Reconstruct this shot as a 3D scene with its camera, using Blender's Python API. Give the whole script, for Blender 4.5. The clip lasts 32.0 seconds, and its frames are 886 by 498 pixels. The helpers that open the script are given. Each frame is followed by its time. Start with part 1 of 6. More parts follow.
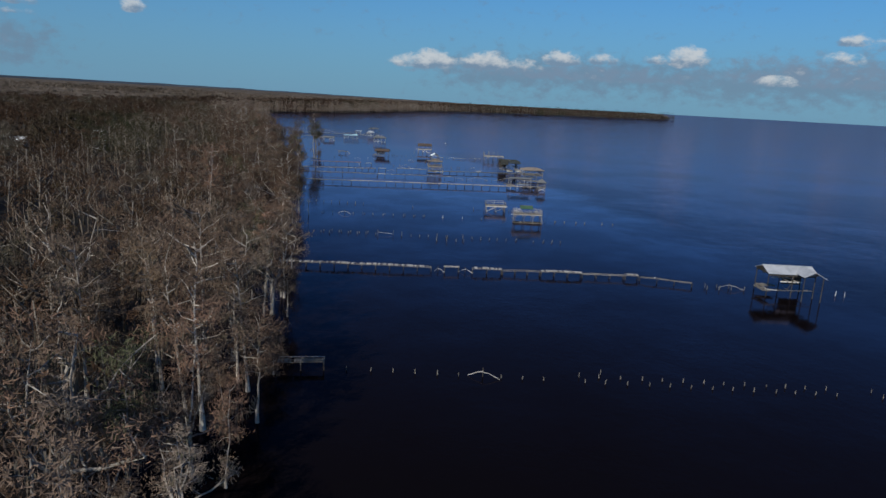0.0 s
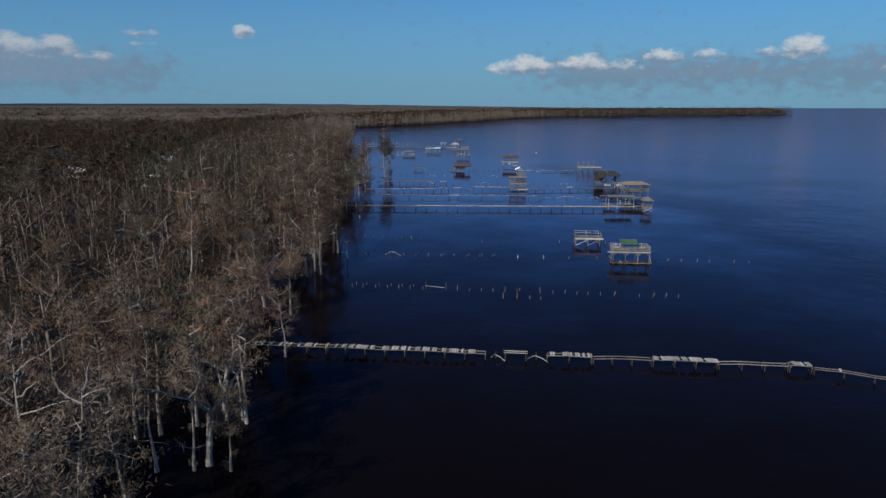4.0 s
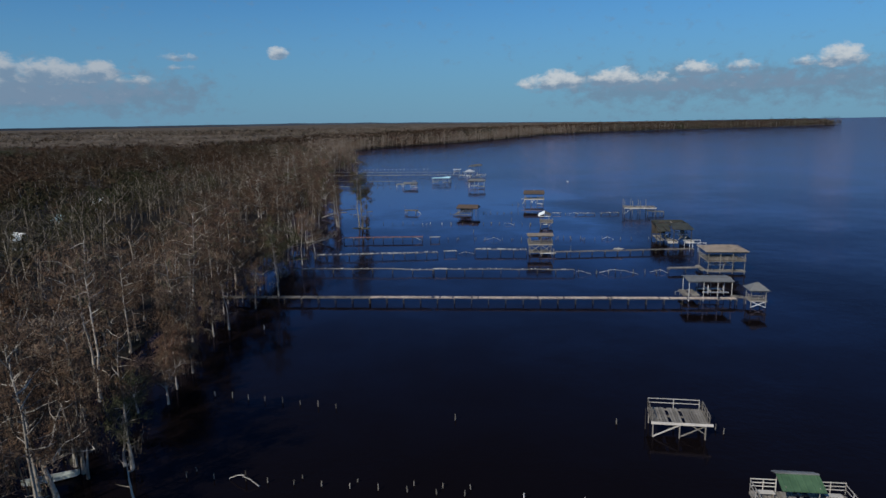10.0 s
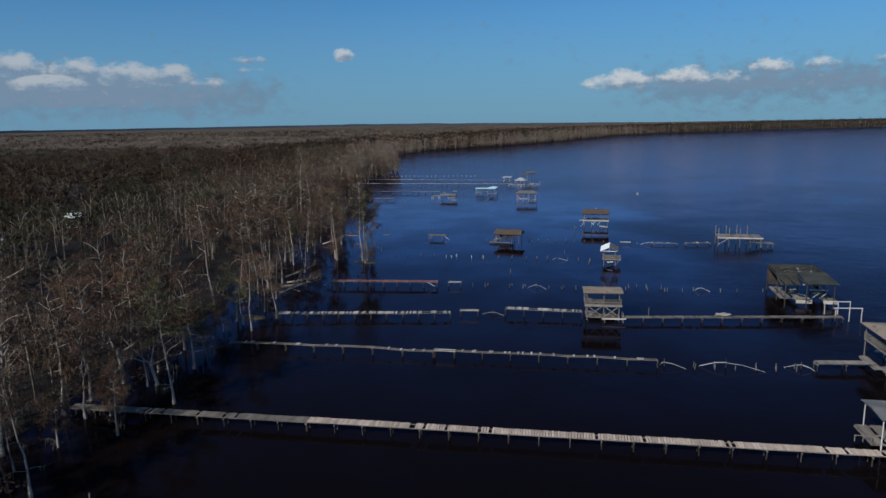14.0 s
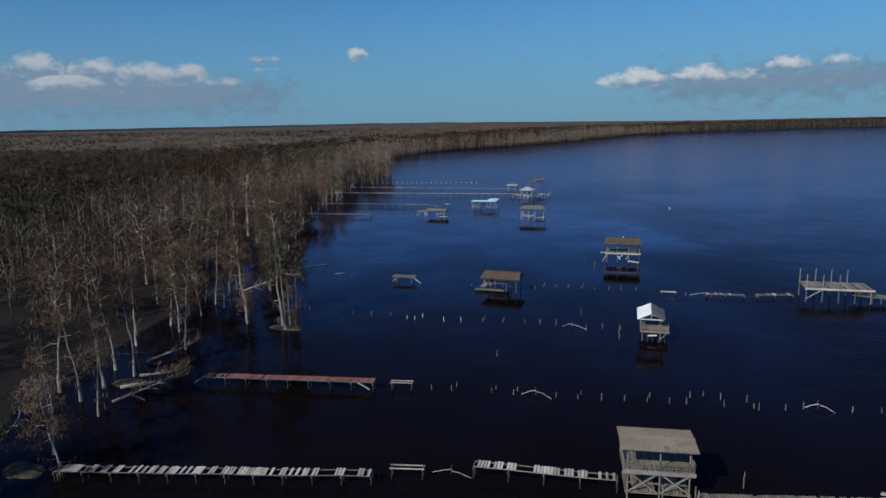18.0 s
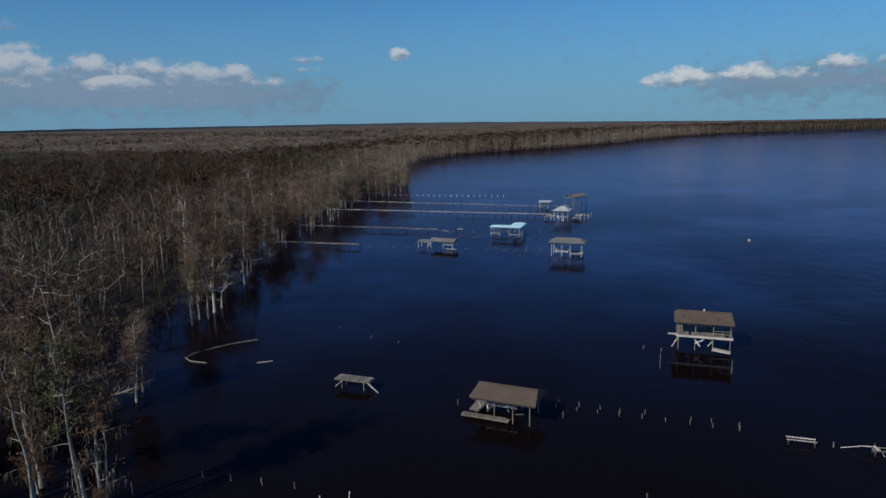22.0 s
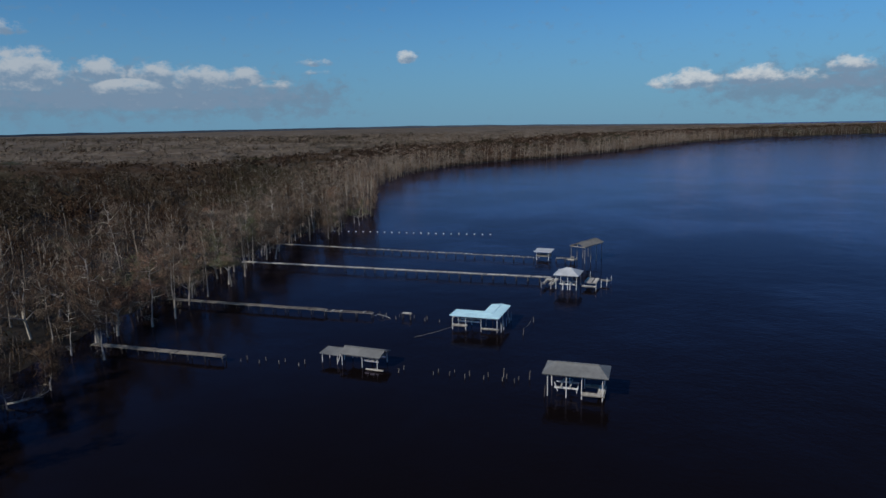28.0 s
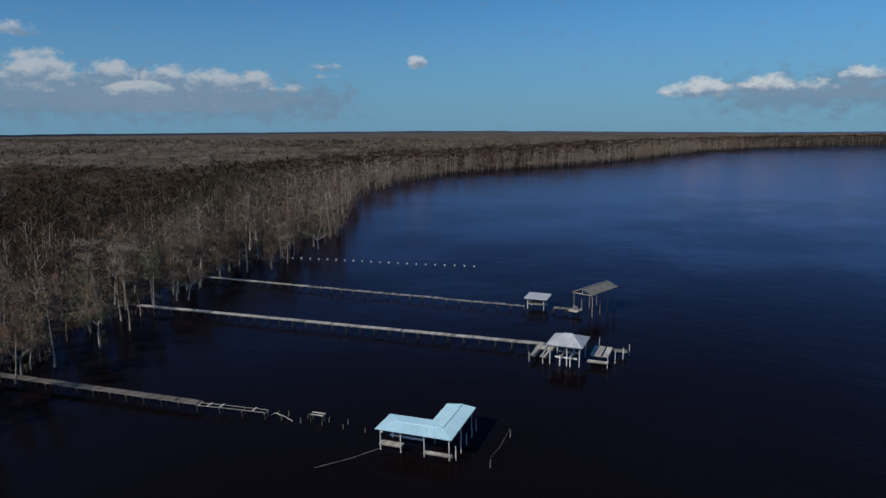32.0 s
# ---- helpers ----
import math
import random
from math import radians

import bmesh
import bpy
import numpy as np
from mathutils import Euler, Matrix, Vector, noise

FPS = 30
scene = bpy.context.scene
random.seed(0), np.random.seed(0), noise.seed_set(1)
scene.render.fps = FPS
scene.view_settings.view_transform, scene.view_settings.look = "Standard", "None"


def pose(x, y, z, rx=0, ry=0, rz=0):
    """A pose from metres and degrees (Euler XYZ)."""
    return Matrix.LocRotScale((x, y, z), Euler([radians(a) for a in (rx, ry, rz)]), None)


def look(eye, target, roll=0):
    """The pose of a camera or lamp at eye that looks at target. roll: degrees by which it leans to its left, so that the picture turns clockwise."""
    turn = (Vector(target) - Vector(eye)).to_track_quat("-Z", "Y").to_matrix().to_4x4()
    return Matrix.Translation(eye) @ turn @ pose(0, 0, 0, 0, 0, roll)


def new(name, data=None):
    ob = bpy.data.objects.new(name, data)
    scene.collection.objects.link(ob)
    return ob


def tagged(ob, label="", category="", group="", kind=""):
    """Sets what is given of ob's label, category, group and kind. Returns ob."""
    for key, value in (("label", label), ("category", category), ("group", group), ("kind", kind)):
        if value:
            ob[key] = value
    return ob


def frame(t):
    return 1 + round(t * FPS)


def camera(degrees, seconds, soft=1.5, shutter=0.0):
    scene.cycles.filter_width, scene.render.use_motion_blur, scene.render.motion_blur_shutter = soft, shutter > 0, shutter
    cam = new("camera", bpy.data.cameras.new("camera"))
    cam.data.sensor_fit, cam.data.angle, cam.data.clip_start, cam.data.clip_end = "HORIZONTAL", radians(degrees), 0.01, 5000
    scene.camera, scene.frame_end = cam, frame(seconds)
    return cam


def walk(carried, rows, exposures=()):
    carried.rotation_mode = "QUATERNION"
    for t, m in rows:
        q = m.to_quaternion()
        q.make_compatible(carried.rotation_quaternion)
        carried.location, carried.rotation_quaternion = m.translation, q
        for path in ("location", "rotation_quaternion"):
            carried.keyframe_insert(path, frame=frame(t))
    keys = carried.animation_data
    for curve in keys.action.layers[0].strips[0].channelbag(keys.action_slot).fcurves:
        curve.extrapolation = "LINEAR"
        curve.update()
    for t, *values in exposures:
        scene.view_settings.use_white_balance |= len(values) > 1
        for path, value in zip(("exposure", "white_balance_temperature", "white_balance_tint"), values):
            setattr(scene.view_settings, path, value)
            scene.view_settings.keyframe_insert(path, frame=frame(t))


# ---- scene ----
cam = camera(67.3, 32.0)
EXPOSURE = -0.1
PATH = [
    (0, (-0.755, -7.128, 26.584), (-0.735, 31.892, 17.784), 3.10),
    (0.5, (-0.051, -4.683, 26.461), (-1.131, 34.297, 17.581), 3.10),
    (1, (0.664, -1.817, 26.377), (-0.696, 37.183, 17.637), 2.70),
    (1.5, (1.277, 1.684, 26.332), (-0.583, 40.704, 17.672), 2.40),
    (2, (1.794, 5.772, 26.301), (-0.326, 44.792, 17.721), 2.00),
    (2.5, (2.287, 10.246, 26.238), (-0.613, 49.226, 17.738), 1.60),
    (4.5, (3.517, 33.079, 26.990), (-3.023, 71.599, 18.490), -0.10),
    (5, (3.598, 38.456, 27.425), (-3.122, 76.996, 19.085), -0.00),
    (5.5, (3.533, 44.186, 27.925), (-3.247, 82.786, 19.885), -0.10),
    (6, (3.359, 49.927, 28.314), (-3.421, 88.547, 20.394), -0.20),
    (6.5, (3.335, 55.525, 28.373), (-3.505, 94.145, 20.553), -0.60),
    (7, (3.300, 61.230, 28.351), (-3.620, 99.870, 20.611), -0.60),
    (7.5, (3.251, 67.044, 28.327), (-3.729, 105.664, 20.687), -0.80),
    (8, (3.106, 72.946, 28.334), (-3.894, 111.586, 20.694), -0.90),
    (8.5, (2.922, 78.864, 28.330), (-4.118, 117.504, 20.750), -1.00),
    (9, (2.677, 84.842, 28.379), (-4.443, 123.442, 20.739), -1.00),
    (9.5, (2.558, 90.805, 28.326), (-5.162, 129.305, 20.746), -1.00),
    (10, (2.434, 96.784, 28.308), (-5.466, 135.264, 20.728), -1.00),
    (10.5, (2.287, 102.841, 28.342), (-5.753, 141.281, 20.742), -1.20),
    (11, (2.167, 108.632, 28.355), (-6.033, 147.032, 20.755), -1.30),
    (11.5, (1.868, 114.116, 28.340), (-6.392, 152.516, 20.800), -1.40),
    (12, (1.517, 119.582, 28.302), (-6.783, 157.962, 20.742), -1.30),
    (12.5, (1.192, 125.159, 28.289), (-8.888, 163.139, 20.809), -1.10),
    (13, (0.851, 130.878, 28.249), (-9.969, 168.678, 20.809), -1.20),
    (13.5, (0.331, 136.716, 28.235), (-10.849, 174.376, 20.735), -1.00),
    (14, (-0.239, 142.548, 28.166), (-11.659, 180.148, 20.686), -1.10),
    (14.5, (-0.838, 148.387, 28.111), (-12.438, 185.927, 20.631), -1.20),
    (16.5, (-3.812, 171.596, 27.778), (-15.792, 209.016, 20.338), -1.20),
    (17, (-4.709, 177.294, 27.882), (-16.709, 214.694, 20.342), -0.90),
    (17.5, (-5.422, 182.950, 27.953), (-17.502, 220.330, 20.373), -0.90),
    (18, (-5.960, 188.618, 27.948), (-18.140, 225.978, 20.428), -1.20),
    (18.5, (-6.577, 194.269, 27.838), (-18.877, 231.589, 20.358), -1.40),
    (19, (-7.408, 200.040, 27.810), (-19.728, 237.360, 20.350), -1.40),
    (19.5, (-8.267, 205.788, 27.918), (-20.627, 243.088, 20.418), -1.40),
    (20, (-9.187, 211.415, 28.100), (-22.707, 248.295, 20.560), -1.30),
    (20.5, (-10.073, 217.172, 27.870), (-23.873, 253.912, 20.410), -1.20),
    (21, (-10.980, 223.108, 27.670), (-25.020, 259.728, 20.250), -1.20),
    (21.5, (-11.968, 228.926, 27.950), (-26.228, 265.426, 20.510), -1.10),
    (22, (-13.127, 234.571, 29.050), (-27.487, 271.071, 21.550), -1.10),
    (22.5, (-14.291, 240.355, 30.280), (-28.731, 276.915, 22.930), -1.10),
    (23, (-15.312, 246.233, 31.174), (-29.832, 282.773, 23.794), -1.20),
    (23.5, (-16.094, 251.932, 31.522), (-30.634, 288.472, 24.142), -1.50),
    (24, (-16.916, 257.443, 31.760), (-31.656, 293.883, 24.320), -1.60),
    (24.5, (-17.994, 262.819, 31.943), (-32.794, 299.219, 24.463), -1.30),
    (25, (-19.243, 268.009, 32.076), (-34.023, 304.429, 24.636), -1.20),
    (25.5, (-20.549, 273.160, 32.083), (-35.249, 309.620, 24.703), -1.30),
    (27.5, (-25.008, 295.327, 32.168), (-39.768, 331.767, 24.788), -1.20),
    (28, (-26.106, 301.008, 32.140), (-40.906, 337.448, 24.780), -1.20),
    (28.5, (-27.239, 306.721, 32.080), (-42.079, 343.121, 24.720), -1.20),
    (29, (-28.384, 312.487, 32.018), (-43.224, 348.887, 24.638), -1.20),
    (29.5, (-29.570, 318.288, 31.970), (-44.430, 354.688, 24.590), -1.20),
    (30, (-30.742, 324.038, 31.960), (-45.622, 360.418, 24.560), -1.10),
    (30.5, (-31.874, 329.483, 31.939), (-46.894, 365.883, 24.879), -1.10),
    (31, (-32.699, 334.091, 31.904), (-47.859, 370.431, 24.904), -1.00),
    (31.5, (-33.035, 337.808, 31.812), (-48.295, 374.128, 24.812), -0.70),
    (32, (-33.208, 340.883, 31.656), (-48.428, 377.183, 24.616), -0.50),
]
walk(cam, [(t, look(eye, target, roll)) for t, eye, target, roll in PATH], [(0, EXPOSURE), (32, EXPOSURE)])


# ---- world, sun ----
SUN_EL, SUN_AZ = radians(36), radians(207)  # clockwise from +y
world = bpy.data.worlds.new("sky")
scene.world = world
world.use_nodes = True


class Nodes:
    """Short hand for node trees."""

    def __init__(self, tree):
        self.t = tree
        tree.nodes.clear()

    def add(self, kind, **props):
        n = self.t.nodes.new(kind)
        for k, v in props.items():
            setattr(n, k, v)
        return n

    def set(self, node, key, value):
        if hasattr(value, "is_linked"):
            self.t.links.new(value, node.inputs[key])
        else:
            node.inputs[key].default_value = value

    def math(self, op, a, b=0.0, c=0.0, clamp=False):
        n = self.add("ShaderNodeMath", operation=op, use_clamp=clamp)
        self.set(n, 0, a), self.set(n, 1, b), self.set(n, 2, c)
        return n.outputs[0]

    def mix(self, fac, a, b, blend="MIX"):
        n = self.add("ShaderNodeMix", data_type="RGBA", blend_type=blend)
        self.set(n, 0, fac)
        for i, v in ((6, a), (7, b)):
            self.set(n, i, (*v, 1) if isinstance(v, tuple) and len(v) == 3 else v)
        return n.outputs[2]

    def noise(self, vec, scale, detail=4.0, rough=0.55):
        n = self.add("ShaderNodeTexNoise")
        self.set(n, "Scale", scale), self.set(n, "Detail", detail), self.set(n, "Roughness", rough)
        if vec is not None:
            self.set(n, "Vector", vec)
        return n.outputs["Fac"]

    def ramp(self, fac, lo, hi, smooth=True):
        n = self.add("ShaderNodeMapRange", interpolation_type="SMOOTHSTEP" if smooth else "LINEAR")
        self.set(n, "Value", fac), self.set(n, "From Min", lo), self.set(n, "From Max", hi)
        return n.outputs[0]


def build_sky():
    n = Nodes(world.node_tree)
    sky = n.add("ShaderNodeTexSky", sky_type="NISHITA", sun_disc=False, sun_elevation=SUN_EL, sun_rotation=SUN_AZ,
                altitude=0.0, air_density=1.0, dust_density=0.15, ozone_density=4.0)
    co = n.add("ShaderNodeTexCoord").outputs["Generated"]
    sep = n.add("ShaderNodeSeparateXYZ")
    n.set(sep, 0, co)
    az = n.math("MULTIPLY", n.math("ARCTAN2", sep.outputs[0], sep.outputs[1]), 57.2958)
    el = n.math("MULTIPLY", n.math("ARCSINE", sep.outputs[2]), 57.2958)
    flat = n.add("ShaderNodeCombineXYZ")
    n.set(flat, 0, az), n.set(flat, 1, n.math("MULTIPLY", el, 1.5)), n.set(flat, 2, 3.1)
    puff = n.noise(flat.outputs[0], 1.05, 8.0, 0.6)
    wisp = n.noise(flat.outputs[0], 0.9, 6.0, 0.62)
    # banks of cumulus: azimuth, elevation of the base, half width, height, weight
    banks = CLOUDS
    total, bright = None, None
    for a, base, half, high, weight in banks:
        da = n.math("DIVIDE", n.math("SUBTRACT", az, a), half)
        de = n.math("DIVIDE", n.math("SUBTRACT", el, base), high)
        below = n.math("MULTIPLY", n.math("MINIMUM", de, 0.0), 3.2)
        above = n.math("MAXIMUM", de, 0.0)
        r = n.math("ADD", n.math("MULTIPLY", da, da), n.math("ADD", n.math("MULTIPLY", above, above), n.math("MULTIPLY", below, below)))
        body = n.math("MULTIPLY", n.math("SUBTRACT", 1.0, r), weight)
        total = body if total is None else n.math("MAXIMUM", total, body)
        if 4.0 < half < 20.0 and abs(a) < 47:  # the flat grey bodies below the puffs
            continue
        lit = n.math("MULTIPLY", n.ramp(body, -0.3, 0.35), n.math("ADD", n.math("MULTIPLY", above, 1.3), 0.25))
        bright = lit if bright is None else n.math("MAXIMUM", bright, lit)
    # the hazy low layer between the banks
    low = n.math("MULTIPLY", n.math("SUBTRACT", 1.0, n.math("ABSOLUTE", n.math("DIVIDE", n.math("SUBTRACT", el, 2.3), 2.5)), clamp=True), 1.15)
    side = n.math("SUBTRACT", n.ramp(n.math("ABSOLUTE", n.math("ADD", az, 15.5)), 9.0, 18.0), 0.3)
    low = n.math("ADD", n.math("MULTIPLY", low, side), -0.05)
    cover = n.ramp(n.math("ADD", total, n.math("MULTIPLY", n.math("SUBTRACT", puff, 0.5), 2.5)), 0.0, 0.95)
    veil = n.math("MULTIPLY", n.ramp(n.math("ADD", low, n.math("MULTIPLY", n.math("SUBTRACT", wisp, 0.5), 2.0)), 0.02, 0.8), 0.75)
    shade = n.ramp(n.math("ADD", bright, n.math("MULTIPLY", n.math("SUBTRACT", wisp, 0.5), 2.0)), 0.12, 0.95)
    grey = (2.7, 3.95, 5.6)
    white = n.mix(n.ramp(az, -34.0, -22.0), (6.4, 7.1, 7.9), (8.6, 9.1, 9.5))
    base = n.mix(1.0, sky.outputs[0], (0.42, 0.91, 1.29), "MULTIPLY")
    haze = n.mix(n.math("MULTIPLY", n.ramp(el, 13.0, -0.5), 0.8), base, (2.05, 4.2, 6.65))
    c = n.mix(veil, haze, (2.25, 3.5, 5.0))
    c = n.mix(n.math("MULTIPLY", cover, 0.88), c, n.mix(shade, grey, white))
    bg = n.add("ShaderNodeBackground")
    n.set(bg, "Color", c), n.set(bg, "Strength", 0.07)
    out = n.add("ShaderNodeOutputWorld")
    n.t.links.new(bg.outputs[0], out.inputs[0])


CLOUDS = [(-46, 2.4, 14.0, 3.0, 1.15), (-41, 2.0, 7.5, 1.6, 0.9), (9.0, 2.3, 14.0, 1.2, 0.74), (30, 2.7, 12.0, 2.2, 0.75), (-24.8, 5.25, 1.1, 0.9, 1.0), (-32.4, 5.0, 1.7, 0.6, 0.7), (-32.2, 4.3, 1.3, 0.35, 0.45),
          (-3.6, 2.65, 2.0, 0.9, 0.9), (-1.9, 2.7, 2.6, 1.4, 1.25), (2.8, 2.8, 2.5, 1.3, 1.25), (5.6, 2.7, 2.0, 0.9, 0.7), (8.9, 3.35, 1.8, 1.15, 1.25), (12.2, 3.5, 1.5, 0.75, 0.8),
          (16.6, 3.7, 1.5, 0.6, 0.7), (18.7, 3.7, 1.9, 1.5, 1.25), (25.2, 2.3, 1.6, 0.7, 0.7), (29.3, 4.0, 1.5, 0.8, 0.9), (29.9, 5.3, 1.3, 0.8, 0.8), (33.0, 5.0, 3.0, 1.0, 0.6),
          (-53.2, 3.7, 3.3, 2.5, 1.5), (-48.3, 4.1, 1.8, 1.6, 1.4), (-44.4, 3.9, 2.2, 1.4, 1.3), (-41.0, 3.5, 2.6, 1.6, 1.5), (-37.9, 3.6, 1.8, 1.4, 1.4), (-35.4, 3.2, 1.7, 0.6, 0.8), (-46.5, 3.0, 2.8, 0.9, 0.9),
          (-54.5, 7.0, 2.0, 1.0, 0.8), (-59, 4.5, 3.5, 3.0, 0.9), (-75, 4.0, 10.0, 4.0, 0.8), (48, 3.5, 9.0, 3.0, 0.8), (80, 4.0, 12.0, 4.0, 0.7)]
build_sky()
sun = new("sun", bpy.data.lights.new("sun", "SUN"))
sun.data.energy, sun.data.angle, sun.data.color = 4.3, radians(0.6), (1.0, 0.93, 0.82)
away = Vector((math.sin(SUN_AZ) * math.cos(SUN_EL), math.cos(SUN_AZ) * math.cos(SUN_EL), math.sin(SUN_EL)))
sun.matrix_world = look(away * 100, (0, 0, 0))


# ---- materials ----
def material(name):
    m = bpy.data.materials.new(name)
    m.use_nodes = True
    n = Nodes(m.node_tree)
    b = n.add("ShaderNodeBsdfPrincipled")
    out = n.add("ShaderNodeOutputMaterial")
    n.t.links.new(b.outputs[0], out.inputs[0])
    return m, n, b


def bump(n, b, height, strength, distance):
    k = n.add("ShaderNodeBump")
    n.set(k, "Height", height), n.set(k, "Strength", strength), n.set(k, "Distance", distance)
    n.t.links.new(k.outputs[0], b.inputs["Normal"])


def where(n):
    return n.add("ShaderNodeNewGeometry").outputs["Position"]


def surface(name, dark, light, rough=0.85, grain=6.0, stain=0.5, third=None, relief=0.02, metal=0.0, vary=0.25):
    """A weathered surface: two colours by stains and grain, pieces that differ by object."""
    m, n, b = material(name)
    p = where(n)
    s = n.noise(p, stain, 3.0)
    g = n.noise(p, grain, 5.0, 0.65)
    f = n.math("ADD", n.math("MULTIPLY", n.ramp(s, 0.3, 0.7), 0.55), n.math("MULTIPLY", n.ramp(g, 0.25, 0.75), 0.45))
    c = n.mix(f, dark, light)
    if third:
        c = n.mix(n.ramp(n.noise(p, stain * 2.7, 4.0), 0.56, 0.68), c, third)
    if vary:
        r = n.add("ShaderNodeObjectInfo").outputs["Random"]
        k = n.math("ADD", n.math("MULTIPLY", r, 2 * vary), 1 - vary)
        v = n.add("ShaderNodeHueSaturation")
        n.set(v, "Value", k), n.set(v, "Color", c)
        c = v.outputs[0]
    n.set(b, "Base Color", c), n.set(b, "Roughness", rough), n.set(b, "Metallic", metal)
    b.inputs["Specular IOR Level"].default_value = 0.25
    bump(n, b, g, 0.5, relief)
    return m


def twig_material(name, a, b_, c_, scale=0.03, alt=None, rust=None, green=None):
    """Bare twigs and leaf remains: patches of colour over the woods, and each twig a little different."""
    m, n, b = material(name)
    p = where(n)
    f = n.ramp(n.noise(p, scale, 3.0), 0.38, 0.62)
    c = n.mix(f, a, b_)
    c = n.mix(n.ramp(n.noise(p, scale * 3.3, 2.0), 0.5, 0.66), c, c_)
    if alt:
        c = n.mix(n.ramp(n.noise(p, scale * 0.6, 3.0), 0.52, 0.64), c, alt)
    r = n.add("ShaderNodeNewGeometry").outputs["Random Per Island"]
    o = n.add("ShaderNodeObjectInfo").outputs["Random"]
    if rust:
        c = n.mix(n.ramp(o, 0.84, 0.9), c, rust)
        c = n.mix(n.ramp(o, 0.92, 0.94), c, green)
    k = n.math("MULTIPLY", n.math("ADD", n.math("MULTIPLY", r, 0.6), 0.7), n.math("ADD", n.math("MULTIPLY", o, 0.6), 0.7))
    v = n.add("ShaderNodeHueSaturation")
    n.set(v, "Value", k), n.set(v, "Color", c)
    n.set(b, "Base Color", v.outputs[0]), n.set(b, "Roughness", 0.95)
    b.inputs["Specular IOR Level"].default_value = 0.05
    return m


def water_material():
    """Black tannin water: almost no light comes back from below, the gloss follows Fresnel."""
    m = bpy.data.materials.new("dark_tannin_water")
    m.use_nodes = True
    n = Nodes(m.node_tree)
    p = where(n)
    sep = n.add("ShaderNodeSeparateXYZ")
    n.set(sep, 0, p)
    lanes = n.ramp(n.noise(p, 0.018, 4.0, 0.6), 0.4, 0.66)
    # sheltered smooth water within some 90 m of the shore, wind ripples beyond
    off = n.math("ADD", n.math("ADD", sep.outputs[0], n.math("MULTIPLY", sep.outputs[1], 0.27)), n.math("MULTIPLY", n.noise(p, 0.012, 3.0), 70.0))
    calm = n.math("MULTIPLY", n.ramp(off, 130.0, 112.0), n.math("MULTIPLY", n.math("ADD", n.math("MULTIPLY", n.ramp(sep.outputs[1], 120.0, 230.0), 0.25), 0.75), n.ramp(sep.outputs[1], 430.0, 330.0)))
    streak = n.ramp(n.noise(p, 0.06, 5.0, 0.65), 0.42, 0.62)
    small, big = n.noise(p, 1.3, 4.0, 0.6), n.noise(p, 0.22, 3.0, 0.5)
    k = n.add("ShaderNodeBump")
    n.set(k, "Height", n.math("ADD", n.math("MULTIPLY", small, 0.5), big)), n.set(k, "Distance", 0.14)
    n.set(k, "Strength", n.math("ADD", n.math("MULTIPLY", lanes, 0.2), n.math("SUBTRACT", 0.46, n.math("MULTIPLY", calm, 0.4))))
    depth, gloss, mix, fres = n.add("ShaderNodeBsdfDiffuse"), n.add("ShaderNodeBsdfGlossy"), n.add("ShaderNodeMixShader"), n.add("ShaderNodeFresnel")
    n.set(depth, "Color", (0.0042, 0.0031, 0.0034, 1)), n.set(fres, "IOR", 1.333)
    n.set(gloss, "Color", (0.68, 0.62, 0.88, 1)), n.set(gloss, "Roughness", n.math("ADD", n.math("MULTIPLY", lanes, 0.07), 0.04))
    for node in (gloss, fres):
        n.t.links.new(k.outputs[0], node.inputs["Normal"])
    steep = n.math("MULTIPLY", n.math("MULTIPLY", n.math("POWER", fres.outputs[0], 1.78), 1.56), n.math("ADD", n.math("MULTIPLY", lanes, 0.3), n.math("ADD", n.math("MULTIPLY", n.math("MULTIPLY", calm, n.math("ADD", n.math("MULTIPLY", streak, 0.45), 0.55)), 0.72), 0.75)))
    n.set(mix, 0, n.math("MINIMUM", steep, 0.54))
    n.t.links.new(depth.outputs[0], mix.inputs[1])
    n.t.links.new(gloss.outputs[0], mix.inputs[2])
    out = n.add("ShaderNodeOutputMaterial")
    n.t.links.new(mix.outputs[0], out.inputs[0])
    return m


WATER = water_material()
POST = surface("weathered_piling", (0.06, 0.055, 0.048), (0.20, 0.188, 0.165), grain=9)
# darker timber for pier posts and the framing under roofs
DARK_TIMBER = surface("dark_timber", (0.018, 0.016, 0.014), (0.075, 0.066, 0.056), grain=9)
TIMBER = surface("weathered_timber", (0.105, 0.094, 0.08), (0.26, 0.242, 0.212), grain=12)
PALE = surface("sun_bleached_boards", (0.26, 0.245, 0.22), (0.52, 0.495, 0.45), grain=14, vary=0.3)
TAN = surface("pale_tan_boards", (0.34, 0.275, 0.22), (0.56, 0.465, 0.385), grain=12, vary=0.25)
BROWN = surface("brown_deck_boards", (0.10, 0.088, 0.074), (0.19, 0.172, 0.148), grain=12)
RED = surface("red_stained_boards", (0.17, 0.07, 0.06), (0.28, 0.13, 0.11), grain=10)
WHITE = surface("white_paint", (0.36, 0.36, 0.345), (0.60, 0.59, 0.575), rough=0.6, grain=3, vary=0.1)
TIN_GREY = surface("grey_roof_sheet", (0.105, 0.108, 0.108), (0.185, 0.19, 0.187), rough=0.6, grain=2.5, relief=0.005, vary=0.08)
TIN_PALE = surface("pale_galvanised_sheet", (0.28, 0.30, 0.32), (0.43, 0.45, 0.48), rough=0.5, grain=2, relief=0.005, vary=0.08)
TIN_WHITE = surface("white_roof_sheet", (0.62, 0.68, 0.70), (0.80, 0.84, 0.85), rough=0.55, grain=2, relief=0.005, vary=0.05)
